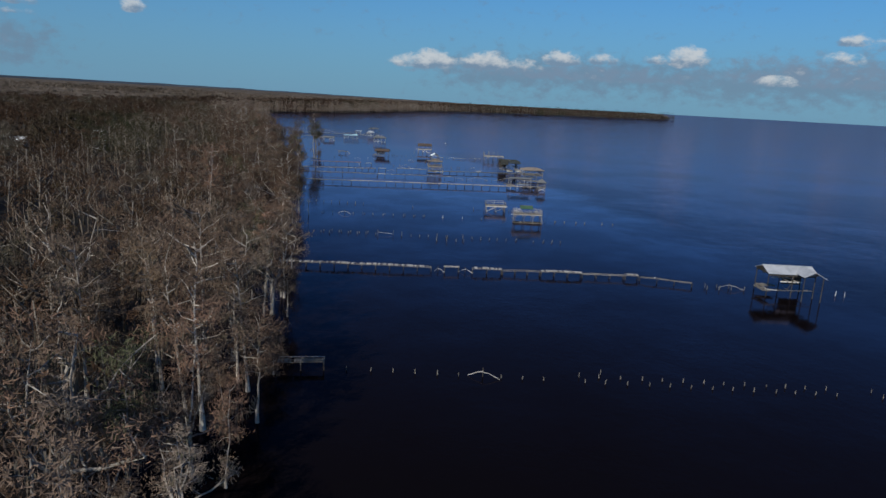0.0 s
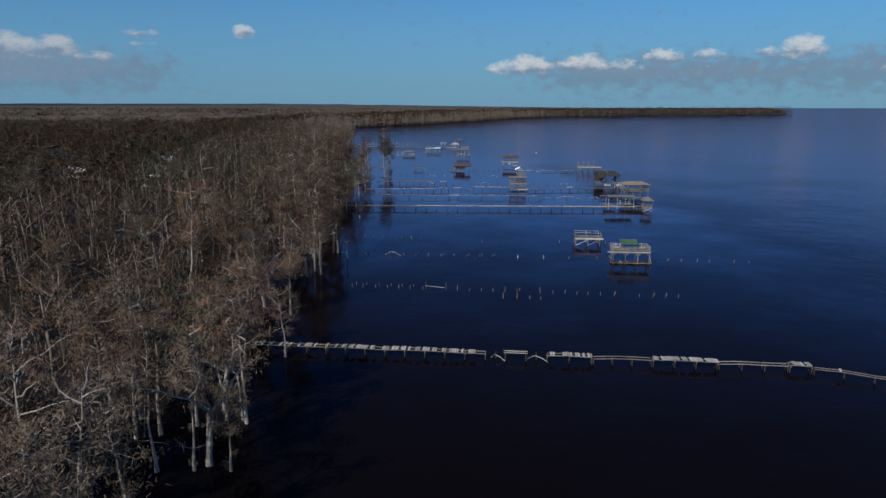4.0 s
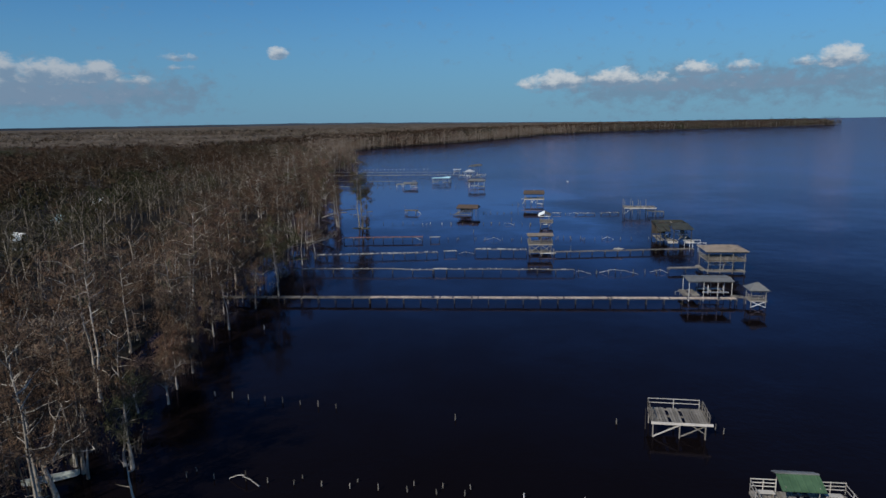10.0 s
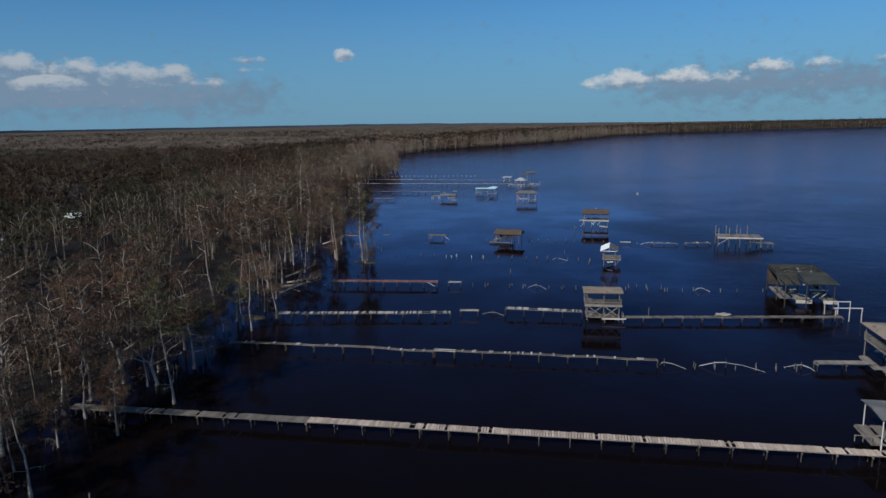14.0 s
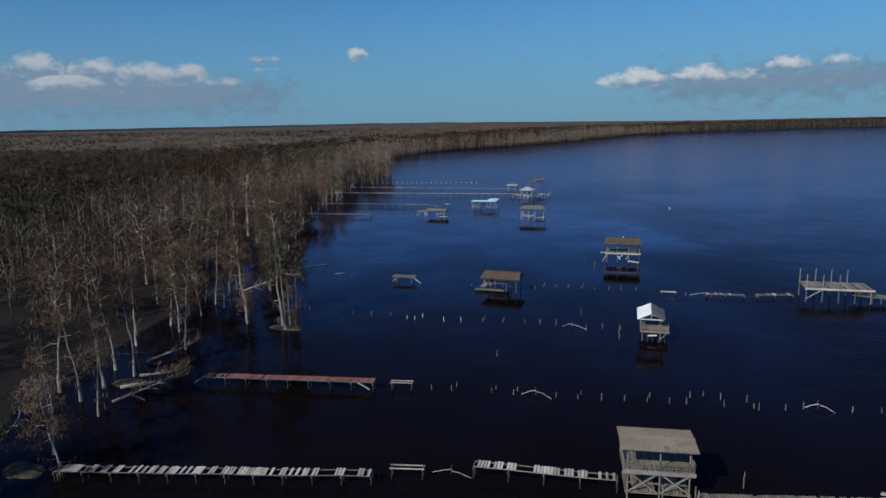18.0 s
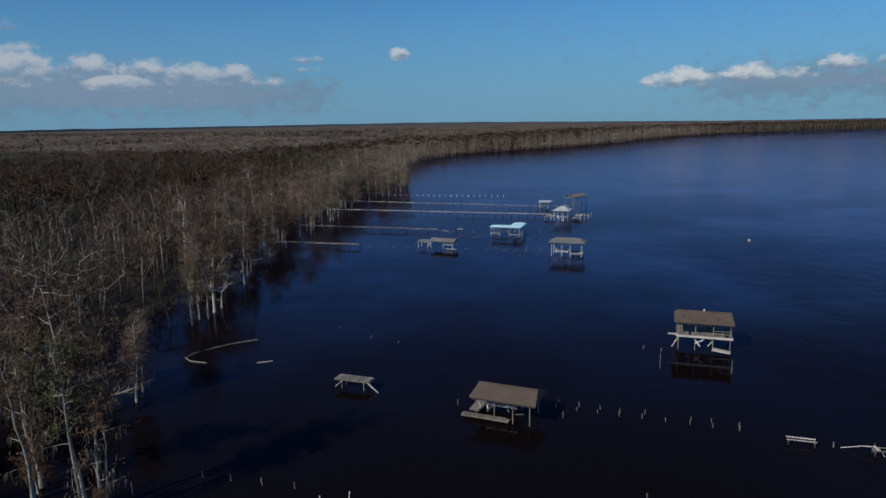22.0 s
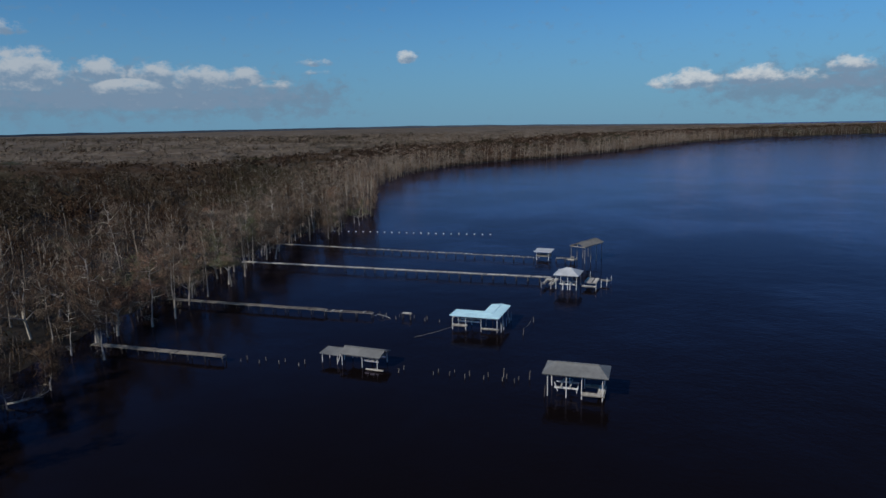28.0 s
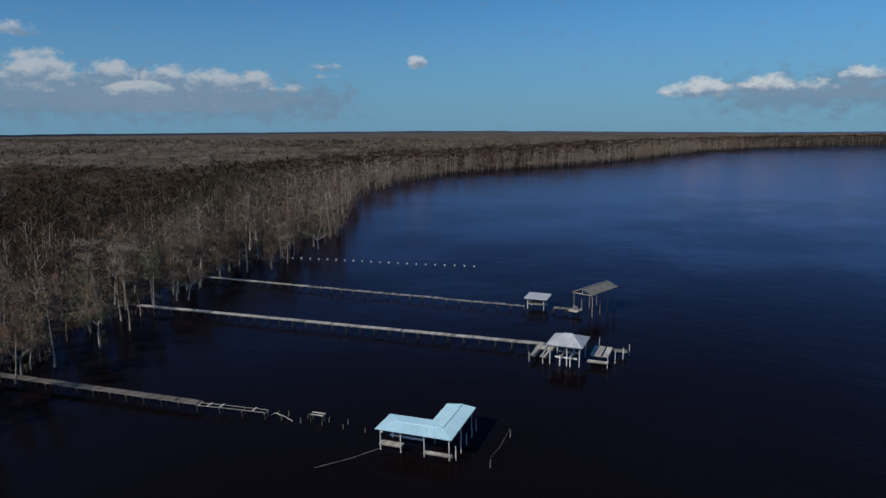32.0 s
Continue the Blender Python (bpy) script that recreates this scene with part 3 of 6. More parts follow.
random.seed(5)
START = min(range(len(SHORE_AT)), key=lambda i: abs(SHORE_AT[i][0].y - 14))
STOP = min(range(len(SHORE_AT)), key=lambda i: (SHORE_AT[i][0] - Vector((-134, 500))).length)
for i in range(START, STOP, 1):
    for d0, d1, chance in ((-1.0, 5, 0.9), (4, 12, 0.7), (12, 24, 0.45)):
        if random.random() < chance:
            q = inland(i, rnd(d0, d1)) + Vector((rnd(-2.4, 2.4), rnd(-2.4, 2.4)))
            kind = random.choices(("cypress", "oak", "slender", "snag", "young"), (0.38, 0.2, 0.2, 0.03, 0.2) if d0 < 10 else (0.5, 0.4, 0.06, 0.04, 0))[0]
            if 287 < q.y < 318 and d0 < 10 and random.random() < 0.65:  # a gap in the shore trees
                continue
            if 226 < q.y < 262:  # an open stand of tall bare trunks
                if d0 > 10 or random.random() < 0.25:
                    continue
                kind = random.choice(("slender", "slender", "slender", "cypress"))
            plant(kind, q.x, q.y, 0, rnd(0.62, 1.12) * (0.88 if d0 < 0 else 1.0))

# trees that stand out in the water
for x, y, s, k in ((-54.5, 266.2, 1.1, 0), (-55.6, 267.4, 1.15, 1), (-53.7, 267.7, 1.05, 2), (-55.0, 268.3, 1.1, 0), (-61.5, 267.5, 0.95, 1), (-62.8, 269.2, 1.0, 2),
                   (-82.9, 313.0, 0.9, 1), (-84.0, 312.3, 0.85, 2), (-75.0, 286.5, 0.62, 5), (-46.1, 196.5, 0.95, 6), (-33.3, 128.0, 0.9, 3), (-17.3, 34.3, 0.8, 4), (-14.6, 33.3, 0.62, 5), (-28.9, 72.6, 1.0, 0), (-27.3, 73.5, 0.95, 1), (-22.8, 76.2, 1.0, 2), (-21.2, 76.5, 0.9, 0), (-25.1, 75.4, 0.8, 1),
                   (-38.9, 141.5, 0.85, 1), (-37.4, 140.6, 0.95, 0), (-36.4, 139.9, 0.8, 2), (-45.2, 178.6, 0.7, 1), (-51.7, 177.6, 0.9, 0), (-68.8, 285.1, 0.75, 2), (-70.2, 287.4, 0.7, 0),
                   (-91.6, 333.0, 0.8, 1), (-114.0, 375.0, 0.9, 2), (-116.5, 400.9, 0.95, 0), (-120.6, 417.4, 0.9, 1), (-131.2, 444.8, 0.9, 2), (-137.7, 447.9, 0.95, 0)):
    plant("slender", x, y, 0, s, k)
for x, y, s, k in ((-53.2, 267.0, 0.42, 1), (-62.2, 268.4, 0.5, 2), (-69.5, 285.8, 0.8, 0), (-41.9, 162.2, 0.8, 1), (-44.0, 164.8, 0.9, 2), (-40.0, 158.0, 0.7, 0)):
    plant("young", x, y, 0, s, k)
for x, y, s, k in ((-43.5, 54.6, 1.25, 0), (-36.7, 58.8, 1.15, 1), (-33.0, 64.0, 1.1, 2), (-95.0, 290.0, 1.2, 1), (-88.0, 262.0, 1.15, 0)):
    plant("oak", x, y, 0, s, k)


def joined_woods(name, label, places, models, mats):
    """Many trees of a few models, joined into one mesh with numpy."""
    vs, tris, mi, base = [], [], [], 0
    packs = []
    for wood, twigs, moss in models:
        wv = np.array(wood.v)
        wt = np.array([(q[0], q[k], q[k + 1]) for q in wood.f for k in range(1, len(q) - 1)])
        tv = np.array(twigs.v + moss.v)
        tt = np.arange(len(tv)).reshape(-1, 3) + len(wv)
        packs.append((np.vstack([wv, tv]), np.vstack([wt, tt]), np.r_[np.zeros(len(wt), int), np.ones(len(tt), int)]))
    for x, y, z, s, pick in places:
        v, t, m = packs[pick % len(packs)]
        a = random.uniform(0, 6.28)
        c, sn = math.cos(a) * s, math.sin(a) * s
        vs.append(np.c_[v[:, 0] * c - v[:, 1] * sn + x, v[:, 0] * sn + v[:, 1] * c + y, v[:, 2] * s + z])
        tris.append(t + base)
        mi.append(m)
        base += len(v)
    vs, tris, mi = np.vstack(vs), np.vstack(tris), np.concatenate(mi)
    me = bpy.data.meshes.new(name)
    me.vertices.add(len(vs))
    me.vertices.foreach_set("co", vs.ravel())
    me.loops.add(len(tris) * 3)
    me.loops.foreach_set("vertex_index", tris.ravel())
    me.polygons.add(len(tris))
    me.polygons.foreach_set("loop_start", np.arange(len(tris)) * 3)
    me.polygons.foreach_set("loop_total", np.full(len(tris), 3))
    for m in mats:
        me.materials.append(m)
    me.polygons.foreach_set("material_index", mi)
    me.update(calc_edges=True)
    return tagged(new(name, me), label, "woods", kind="stuff")


def dome_tree(h, wide, low, limbs, tufts, seed, coarse=1.0, count=14, thin=0.2):
    """A tree of the inner woods: a trunk, some limbs and a full lobed dome of twigs."""
    random.seed(seed)
    wood, twigs = Geo(), Twigs()
    r = h * 0.013
    top = (rnd(-0.6, 0.6), rnd(-0.6, 0.6), h * 0.8)
    wood.tube([(0, 0, -0.4), (rnd(-0.2, 0.2), rnd(-0.2, 0.2), h * low), top], [r * 1.3, r, r * 0.35], 4)
    for i in range(limbs):
        a = rnd(0, 6.28)
        z = h * rnd(low * 0.9, 0.75)
        wood.tube([(0, 0, z), (math.cos(a) * wide * 0.5, math.sin(a) * wide * 0.5, z + h * 0.14), (math.cos(a + 0.3) * wide * rnd(0.7, 1.1), math.sin(a + 0.3) * wide * rnd(0.7, 1.1), min(h, z + h * rnd(0.22, 0.36)))], [r * 0.55, r * 0.4, r * 0.16], 3)
    mid, high = h * (low + 0.25 * (1 - low)), h * 0.75 * (1 - low)

    def shell(f, lowest):
        a, e = rnd(0, 6.28), rnd(lowest, 1)
        u = Vector((math.cos(a) * math.sqrt(1 - e * e), math.sin(a) * math.sqrt(1 - e * e), e))
        lobe = f * (1 + 0.45 * noise.noise(u * 1.9 + Vector((seed, 0, 0))))
        return Vector((u.x * wide * lobe, u.y * wide * lobe, mid + e * high * lobe * (1.0 if e > 0 else 0.4))), u

    for i in range(tufts):
        c, u = shell(rnd(0.8, 1.0), -0.45)
        twigs.tuft(c, count, 0.45 * coarse, 0.62 * coarse, thin * coarse, u)
    for i in range(tufts + 10):  # the dense inside of the crown
        c, u = shell(0.62, -0.6)
        twigs.tuft(c, 1, 0.2, 1.1 * coarse, 0.22 + 0.45 * (coarse - 0.7), u)
    return wood, twigs, Twigs()


LOW = [dome_tree(12.5, 2.8, 0.38, 3, 17, 100, 0.8, 24, 0.11), dome_tree(11.5, 3.6, 0.33, 4, 22, 101, 0.8, 24, 0.11), dome_tree(11, 2.6, 0.36, 3, 15, 102, 0.8, 24, 0.11), dome_tree(9.5, 3.5, 0.28, 4, 21, 103, 0.8, 24, 0.11), dome_tree(12, 3.9, 0.36, 4, 23, 104, 0.8, 24, 0.11)]
WIDE = [dome_tree(10.5, 4.6, 0.35, 1, 25, 120, 1.3), dome_tree(11.5, 4.0, 0.4, 1, 22, 121, 1.3), dome_tree(9.5, 5.0, 0.33, 1, 27, 122, 1.3), dome_tree(11, 3.6, 0.42, 2, 20, 123, 1.3)]
SHRUB = [dome_tree(3.2, 1.5, 0.2, 3, 9, 110, 0.7, 16, 0.12), dome_tree(4.5, 1.6, 0.25, 4, 10, 111, 0.7, 16, 0.12)]
random.seed(8)
places = []
wide_places = []
CLEARINGS = ((-161, 243, 7.0), (-136, 253, 5.5), (-157, 293, 4.5), (-122.5, 225, 4.5))
for i in range(START - 20, BEND + 34):
    for k in range(5):
        d = 11 + 55 * random.random()
        q = inland(max(i, 0), d) + Vector((rnd(-2, 2), rnd(-2, 2)))
        if 226 < q.y < 264 and d < 21:
            continue
        places.append((q.x, q.y, 0.2, rnd(0.72, 1.1), random.randrange(5)))
    for k in range(8):
        q = inland(max(i, 0), 58 + 215 * random.random()) + Vector((rnd(-2, 2), rnd(-2, 2)))
        if min((q - Vector(h)).length - r for *h, r in CLEARINGS) > 0:
            tall = 0.98 + 0.42 * noise.noise((q.x * 0.03, q.y * 0.03, 6))
            wide_places.append((q.x, q.y, 0.2, tall * rnd(0.74, 1.22), random.randrange(4)))
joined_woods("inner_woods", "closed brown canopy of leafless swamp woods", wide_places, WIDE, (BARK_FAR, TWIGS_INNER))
random.seed(12)
pale = []
for i in range(START - 12, BEND + 20, 5):
    q = inland(max(i, 0), 22 + 170 * random.random() ** 1.3) + Vector((rnd(-3, 3), rnd(-3, 3)))
    if min((q - Vector(h)).length - r for *h, r in CLEARINGS) > 0:
        pale.append((q.x, q.y, 0.2, rnd(1.0, 1.35), random.randrange(3)))
PALE_CROWNS = [make_tree("oak", 10.5, 140), make_tree("oak", 11.5, 141), make_tree("cypress", 12, 142)]
joined_woods("pale_hardwoods", "bleached spreading hardwoods standing among the brown woods", pale, PALE_CROWNS, (BARK, MOSS))
joined_woods("woods", "leafless brown and grey swamp woods behind the shore", places, LOW, (BARK_WOODS, TWIGS_WOODS))
places = []
for i in range(START - 8, STOP + 4):
    for k in range(2):
        q = inland(i, rnd(4.0, 26.0)) + Vector((rnd(-1, 1), rnd(-1, 1)))
        if 226 < q.y < 264 and k:
            continue
        places.append((q.x, q.y, -0.1, rnd(0.6, 1.3), random.randrange(2)))
# scrub in the dark copies: shade under the trees put into colour
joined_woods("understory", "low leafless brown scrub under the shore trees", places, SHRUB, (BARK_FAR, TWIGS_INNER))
FAR = [dome_tree(14, 2.6, 0.16, 1, 9, 200), dome_tree(12.5, 3.3, 0.14, 1, 10, 201), dome_tree(11, 2.6, 0.1, 1, 8, 202)]
places, shaded = [], []
for i in range(STOP + 1, len(SHORE_AT)):
    for k in range(4 if SHORE_AT[i][0].y < 760 else 2):
        q = inland(i, -0.5 + 34 * random.random() ** 1.6)
        tree = (q.x, q.y, 0, rnd(0.72, 1.3) * (1 + 0.25 * min(1, max(0, (q.y - 650) / 500))), random.choice((0, 0, 1, 2, 2)))
        (shaded if q.y + rnd(-150, 150) > 1480 else places).append(tree)
joined_woods("far_shore_woods", "bare grey cypress woods with pale trunks along the far shore", places, FAR, (BARK_WOODS, TWIGS_FAR))
# far-bend woods in the dark copies, their shadowed look is colour
joined_woods("far_dark_woods", "woods at the far bend, shade put into their dark colour", shaded, FAR, (BARK_FAR, TWIGS_INNER))
# crowns that stand up from the far canopy
CLUMPS = []
for i in range(4):
    random.seed(300 + i)
    tw = Twigs()
    for k in range(4):
        tw.tuft((rnd(-2.2, 2.2), rnd(-2.2, 2.2), rnd(-0.5, 1.2)), 5, 0.8, 1.5, 0.6)
    stem = Geo().tube([(0, 0, -3), (0, 0, 0.5)], [0.12, 0.05], 3)
    CLUMPS.append((stem, tw, Twigs()))
random.seed(9)
places, distant = [], []
for i in range(BEND):
    for k in range(14):
        d = 215 + 420 * random.random() ** 1.2
        q = inland(i, d) + Vector((rnd(-6, 6), rnd(-6, 6)))
        (distant if marshy(q.x, q.y, d) else places).append((q.x, q.y, canopy_z(170, 90)(q.x, q.y, d) + 0.2, rnd(0.8, 1.7), random.randrange(4)))
for i in range(0, BEND, 2):
    for k in range(24):
        d = 500 + 2700 * random.random() ** 1.7
        q = inland(i, d) + Vector((rnd(-30, 30), rnd(-30, 30)))
        (distant if marshy(q.x, q.y, d) and noise.noise((q.x * 0.009, q.y * 0.02, 5)) + rnd(-0.1, 0.1) < 0.28 else places).append((q.x, q.y, 9.6, rnd(1.4, 3.0), random.randrange(4)))
for i in range(BEND, len(SHORE_AT)):
    y = SHORE_AT[i][0].y
    for k in range(4):
        d = 20 + 110 * random.random()
        q = inland(i, d)
        places.append((q.x, q.y, canopy_z(14, 26, 1)(q.x, q.y, d) + 0.4, rnd(1.0, 2.0), random.randrange(4)))
    if y < 1300:
        for k in range(11):
            d = 30 + 480 * random.random() ** 1.1
            q = inland(i, d) + Vector((rnd(-8, 8), rnd(-8, 8)))
            (distant if marshy(q.x, q.y, d) and random.random() > 0.12 else places).append((q.x, q.y, canopy_z(14, 26, 1)(q.x, q.y, d) + 0.2, rnd(0.8, 1.7), random.randrange(4)))
        for k in range(18):
            d = 430 + 2700 * random.random() ** 1.7
            q = inland(i, d) + Vector((rnd(-30, 30), rnd(-30, 30)))
            (places if noise.noise((q.x * 0.009, q.y * 0.02, 5)) + rnd(-0.1, 0.1) > 0.28 else distant).append((q.x, q.y, canopy_z(14, 26, 1)(q.x, q.y, d) + 0.1, rnd(1.2, 2.8), random.randrange(4)))
joined_woods("distant_swamp_crowns", "distant swamp crowns, haze put into their pale grey-brown", distant, CLUMPS, (BARK_WOODS, MARSH_HAZE))
joined_woods("far_tree_crowns", "bare brownish tree crowns across the distant swamp", places, CLUMPS, (BARK_WOODS, TWIGS_WOODS))
# the line of trees at the edge of the swamp, haze put into its colour
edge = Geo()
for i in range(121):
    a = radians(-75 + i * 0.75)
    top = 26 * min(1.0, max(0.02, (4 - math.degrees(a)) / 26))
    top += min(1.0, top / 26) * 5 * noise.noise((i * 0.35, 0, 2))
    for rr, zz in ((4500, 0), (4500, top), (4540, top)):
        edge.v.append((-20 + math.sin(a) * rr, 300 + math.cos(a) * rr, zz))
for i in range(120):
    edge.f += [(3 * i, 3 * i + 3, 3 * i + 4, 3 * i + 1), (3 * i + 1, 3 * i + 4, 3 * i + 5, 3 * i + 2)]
tagged(part("distant_treeline", edge, HAZE_TREES), "distant trees on the horizon, coloured blue-grey for haze", "woods", kind="stuff")


# ---- pilings, piers and broken dock pieces ----
def piling_mesh(seed):
    random.seed(seed)
    g = Geo()
    r = rnd(0.046, 0.066)
    g.tube([(0, 0, -0.9), (0, 0, 0.2), (rnd(-0.03, 0.03), rnd(-0.03, 0.03), 0.7), (rnd(-0.05, 0.05), rnd(-0.05, 0.05), 1.0)],
           [r * 1.1, r, r * 0.95, r * rnd(0.7, 0.92)], 8)
    g.add([(r * 0.7, 0, 0.96), (0, r * 0.7, 0.97), (-r * 0.6, -r * 0.3, 0.97), (rnd(-0.02, 0.04), 0.02, rnd(1.04, 1.16))], [(0, 1, 3), (1, 2, 3), (2, 0, 3)])
    return g.mesh("piling", POST)


PILINGS = [piling_mesh(30 + i) for i in range(6)]
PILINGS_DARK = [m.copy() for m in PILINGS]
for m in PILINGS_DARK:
    m.materials[0] = DARK_TIMBER
PILINGS_PALE = [m.copy() for m in PILINGS[:3]]
for m in PILINGS_PALE:
    m.materials[0] = WHITE


def piling(x, y, h=0.8, lean=0.06, pale=False, parent=None, group="lone pilings in the water"):
    h = h * 0.64 if parent is None else h
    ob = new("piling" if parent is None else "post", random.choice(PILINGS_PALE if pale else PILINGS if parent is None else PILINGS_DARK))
    ob.matrix_basis = Matrix.LocRotScale((x, y, 0), Euler((rnd(-lean, lean), rnd(-lean, lean), rnd(0, 6.28))), Vector((1, 1, h)))
    ob.parent = parent
    if parent is None:
        tagged(ob, "white-painted wooden piling standing in the water" if pale else "weathered grey wooden piling of a vanished dock, standing in water", "piling", group)
    return ob


def row(x0, x1, y0, y1, step, group, h=(0.6, 1.05), pair=1.25, skip=0.0, lean=0.08):
    """Bents of a vanished dock: two pilings each."""
    n = max(1, round((x1 - x0) / step))
    for i in range(n + 1):
        if random.random() < skip:
            continue
        t = i / n
        x, y = x0 + (x1 - x0) * t + rnd(-0.12, 0.12), y0 + (y1 - y0) * t
        piling(x, y - pair / 2, rnd(*h), lean, group=group)
        if pair and random.random() < 0.85:
            piling(x + rnd(-0.15, 0.15), y + pair / 2, rnd(*h), lean, group=group)


PLANKS = {}


def plank_mesh(width, mat):
    key = (round(width, 2), mat.name)
    if key not in PLANKS:
        PLANKS[key] = Geo().box((0, 0, 0), (0.2, width, 0.045)).mesh("plank", mat)
    return PLANKS[key]


def pier(name, label, a, b, z, width, bay, boards, mat=TIMBER, wavy=0.0, post_up=0.0, group="piers", pitch=0.26, stringers=2, caps=True):
    """A pier from a to b. boards(u): the share of planks that are left at u from 0 to 1."""
    a, b = Vector(a), Vector(b)
    width *= 0.74
    length = (b - a).length
    turn = math.degrees(math.atan2(b.y - a.y, b.x - a.x))
    pier_ob = empty(name, pose(a.x, a.y, 0, 0, 0, turn), label, "pier", group)
    n = max(1, round(length / bay))
    tops = [z + rnd(-wavy, wavy) for _ in range(n + 1)]
    for i in range(n + 1):
        x = length * i / n
        for s in (-1, 1):
            piling(x, s * (width / 2 - 0.08), tops[i] - 0.12 + post_up * random.random(), 0.03, parent=pier_ob)
        if caps:
            part("cap_beam", Geo().beam((x, -width / 2 - 0.1, tops[i] - 0.2), (x, width / 2 + 0.1, tops[i] - 0.18), 0.07, 0.11), TIMBER, pier_ob)
    for s in range(stringers):
        y = (s / max(1, stringers - 1) - 0.5) * (width - 0.1)
        line = [(length * i / n, y, tops[i] - 0.07) for i in range(n + 1)]
        part("stringer", Geo().bar(line, 0.05, 0.075), TIMBER, pier_ob)
    me = plank_mesh(width + 0.1, mat)
    x = 0.15
    while x < length:
        if random.random() < boards(x / length):
            i = min(n - 1, int(x / length * n))
            f = x / length * n - i
            ob = part("plank", me, None, pier_ob)
            loose = 0.02 + wavy * 0.12
            ob.matrix_basis = Matrix.LocRotScale((x, rnd(-0.05, 0.05), tops[i] * (1 - f) + tops[i + 1] * f + 0.025), Euler((rnd(-loose, loose) * 0.4, 0, rnd(-loose, loose))), Vector((rnd(0.9, 1.15), 1, 1)))
        x += pitch
    return pier_ob


def fallen(x, y, turn, left, right, z=0.85, w=0.06, label="fallen pale dock stringers draped over a piling"):
    """Two stringers that sag from a piling down to the water."""
    z *= 0.7
    ob = empty("broken_stringers", pose(x, y, 0, 0, 0, turn), label, "broken dock", "broken dock pieces")
    for end, dy in ((-left, 0.1), (right, -0.1)):
        sag = [(0, dy, z), (end * 0.4, dy * 2, z - 0.12), (end, dy * 4, 0.05)]
        part("stringer", Geo().bar(sag, w, 0.055), PALE, ob)
    piling(0, 0.35, z + 0.25, 0.05, parent=ob)
    return ob


def trestle(x, y, turn, length, z=0.9, label="short abandoned dock frame on four pilings"):
    """An abandoned bay: four pilings with beams between them."""
    ob = empty("dock_frame", pose(x, y, 0, 0, 0, turn), label, "broken dock", "broken dock pieces")
    for px in (-length / 2, length / 2):
        for py in (-0.28, 0.28):
            piling(px, py, z, 0.03, parent=ob)
    for py in (-0.28, 0.28):
        part("beam", Geo().beam((-length / 2 - 0.15, py, z - 0.05), (length / 2 + 0.15, py, z - 0.05), 0.06, 0.09), PALE, ob)
    for px in (-length / 2, length / 2):
        part("beam", Geo().beam((px, -0.36, z - 0.18), (px, 0.36, z - 0.18), 0.06, 0.1), TIMBER, ob)
    return ob


# ---- pieces of boathouses ----
def posts(t, spots, top, bottom=-0.9, w=0.2, mat=POST):
    for x, y in spots:
        part("post", Geo().tube([(x, y, bottom), (x, y, (top + bottom) / 2), (x, y, top)], [w * 0.35, w * 0.33, w * 0.31], 8), mat, t)


def deck(t, x0, x1, y0, y1, z, mat=TIMBER, missing=0.0, pitch=0.24):
    """Planks across y on a frame of beams."""
    for y in (y0 + 0.06, (y0 + y1) / 2, y1 - 0.06):
        part("deck_beam", Geo().beam((x0, y, z - 0.11), (x1, y, z - 0.11), 0.08, 0.14), TIMBER, t)
    for x in (x0 - 0.03, x1 + 0.03):
        part("deck_beam", Geo().beam((x, y0, z - 0.11), (x, y1, z - 0.11), 0.05, 0.16), TIMBER, t)
    me = plank_mesh(y1 - y0 + 0.12, mat)
    x = x0 + 0.12
    while x < x1:
        if random.random() >= missing:
            ob = part("plank", me, None, t)
            ob.location = (x, (y0 + y1) / 2, z)
            ob.rotation_euler = (0, 0, rnd(-0.012, 0.012))
        x += pitch


def rail(t, p, q, z, h=0.95, n=3, bars=2, mat=TIMBER):
    p, q = Vector((*p, 0)), Vector((*q, 0))
    g = Geo()
    for i in range(n + 1):
        c = p.lerp(q, i / n)
        g.beam((c.x, c.y, z), (c.x, c.y, z + h), 0.055, 0.055)
    for k in range(bars):
        zz = z + h * (1 - k / bars * 0.85) - 0.04
        g.beam((p.x, p.y, zz), (q.x, q.y, zz), 0.035, 0.06)
    part("railing", g, mat, t)


def slope(t, pts, mat, ribs=0.0, th=0.07, name="roof_slope"):
    """One roof face; with ribs it is a sheet pressed into standing ribs that run from the first edge up to the third one."""
    if not ribs or len(pts) != 4:
        return part(name, Geo().slab(pts, th), mat, t)
    p = [Vector(q) for q in pts]
    up = (p[1] - p[0]).cross(p[2] - p[0]).normalized()
    n = max(2, int((p[1] - p[0]).length / ribs))
    fs = [0.0]
    lift = [0.0]
    for i in range(n):
        a = (i + 0.5) / n
        w = 0.03 / (p[1] - p[0]).length
        fs += [a - 2 * w, a - w, a + w, a + 2 * w]
        lift += [0.0, 0.02, 0.02, 0.0]
    fs.append(1.0), lift.append(0.0)
    g = Geo()
    for f, z in zip(fs, lift):
        a, b = p[0].lerp(p[1], f), p[3].lerp(p[2], f)
        g.v += [tuple(a + up * z), tuple(b + up * z), tuple(a - up * th), tuple(b - up * th)]
    m = len(fs)
    for i in range(m - 1):
        a, b = i * 4, i * 4 + 4
        g.f += [(a, b, b + 1, a + 1), (a + 2, a + 3, b + 3, b + 2), (a, a + 2, b + 2, b), (a + 1, b + 1, b + 3, a + 3)]
    g.f += [(0, 1, 3, 2), (m * 4 - 4, m * 4 - 2, m * 4 - 1, m * 4 - 3)]
    return part(name, g, mat, t)


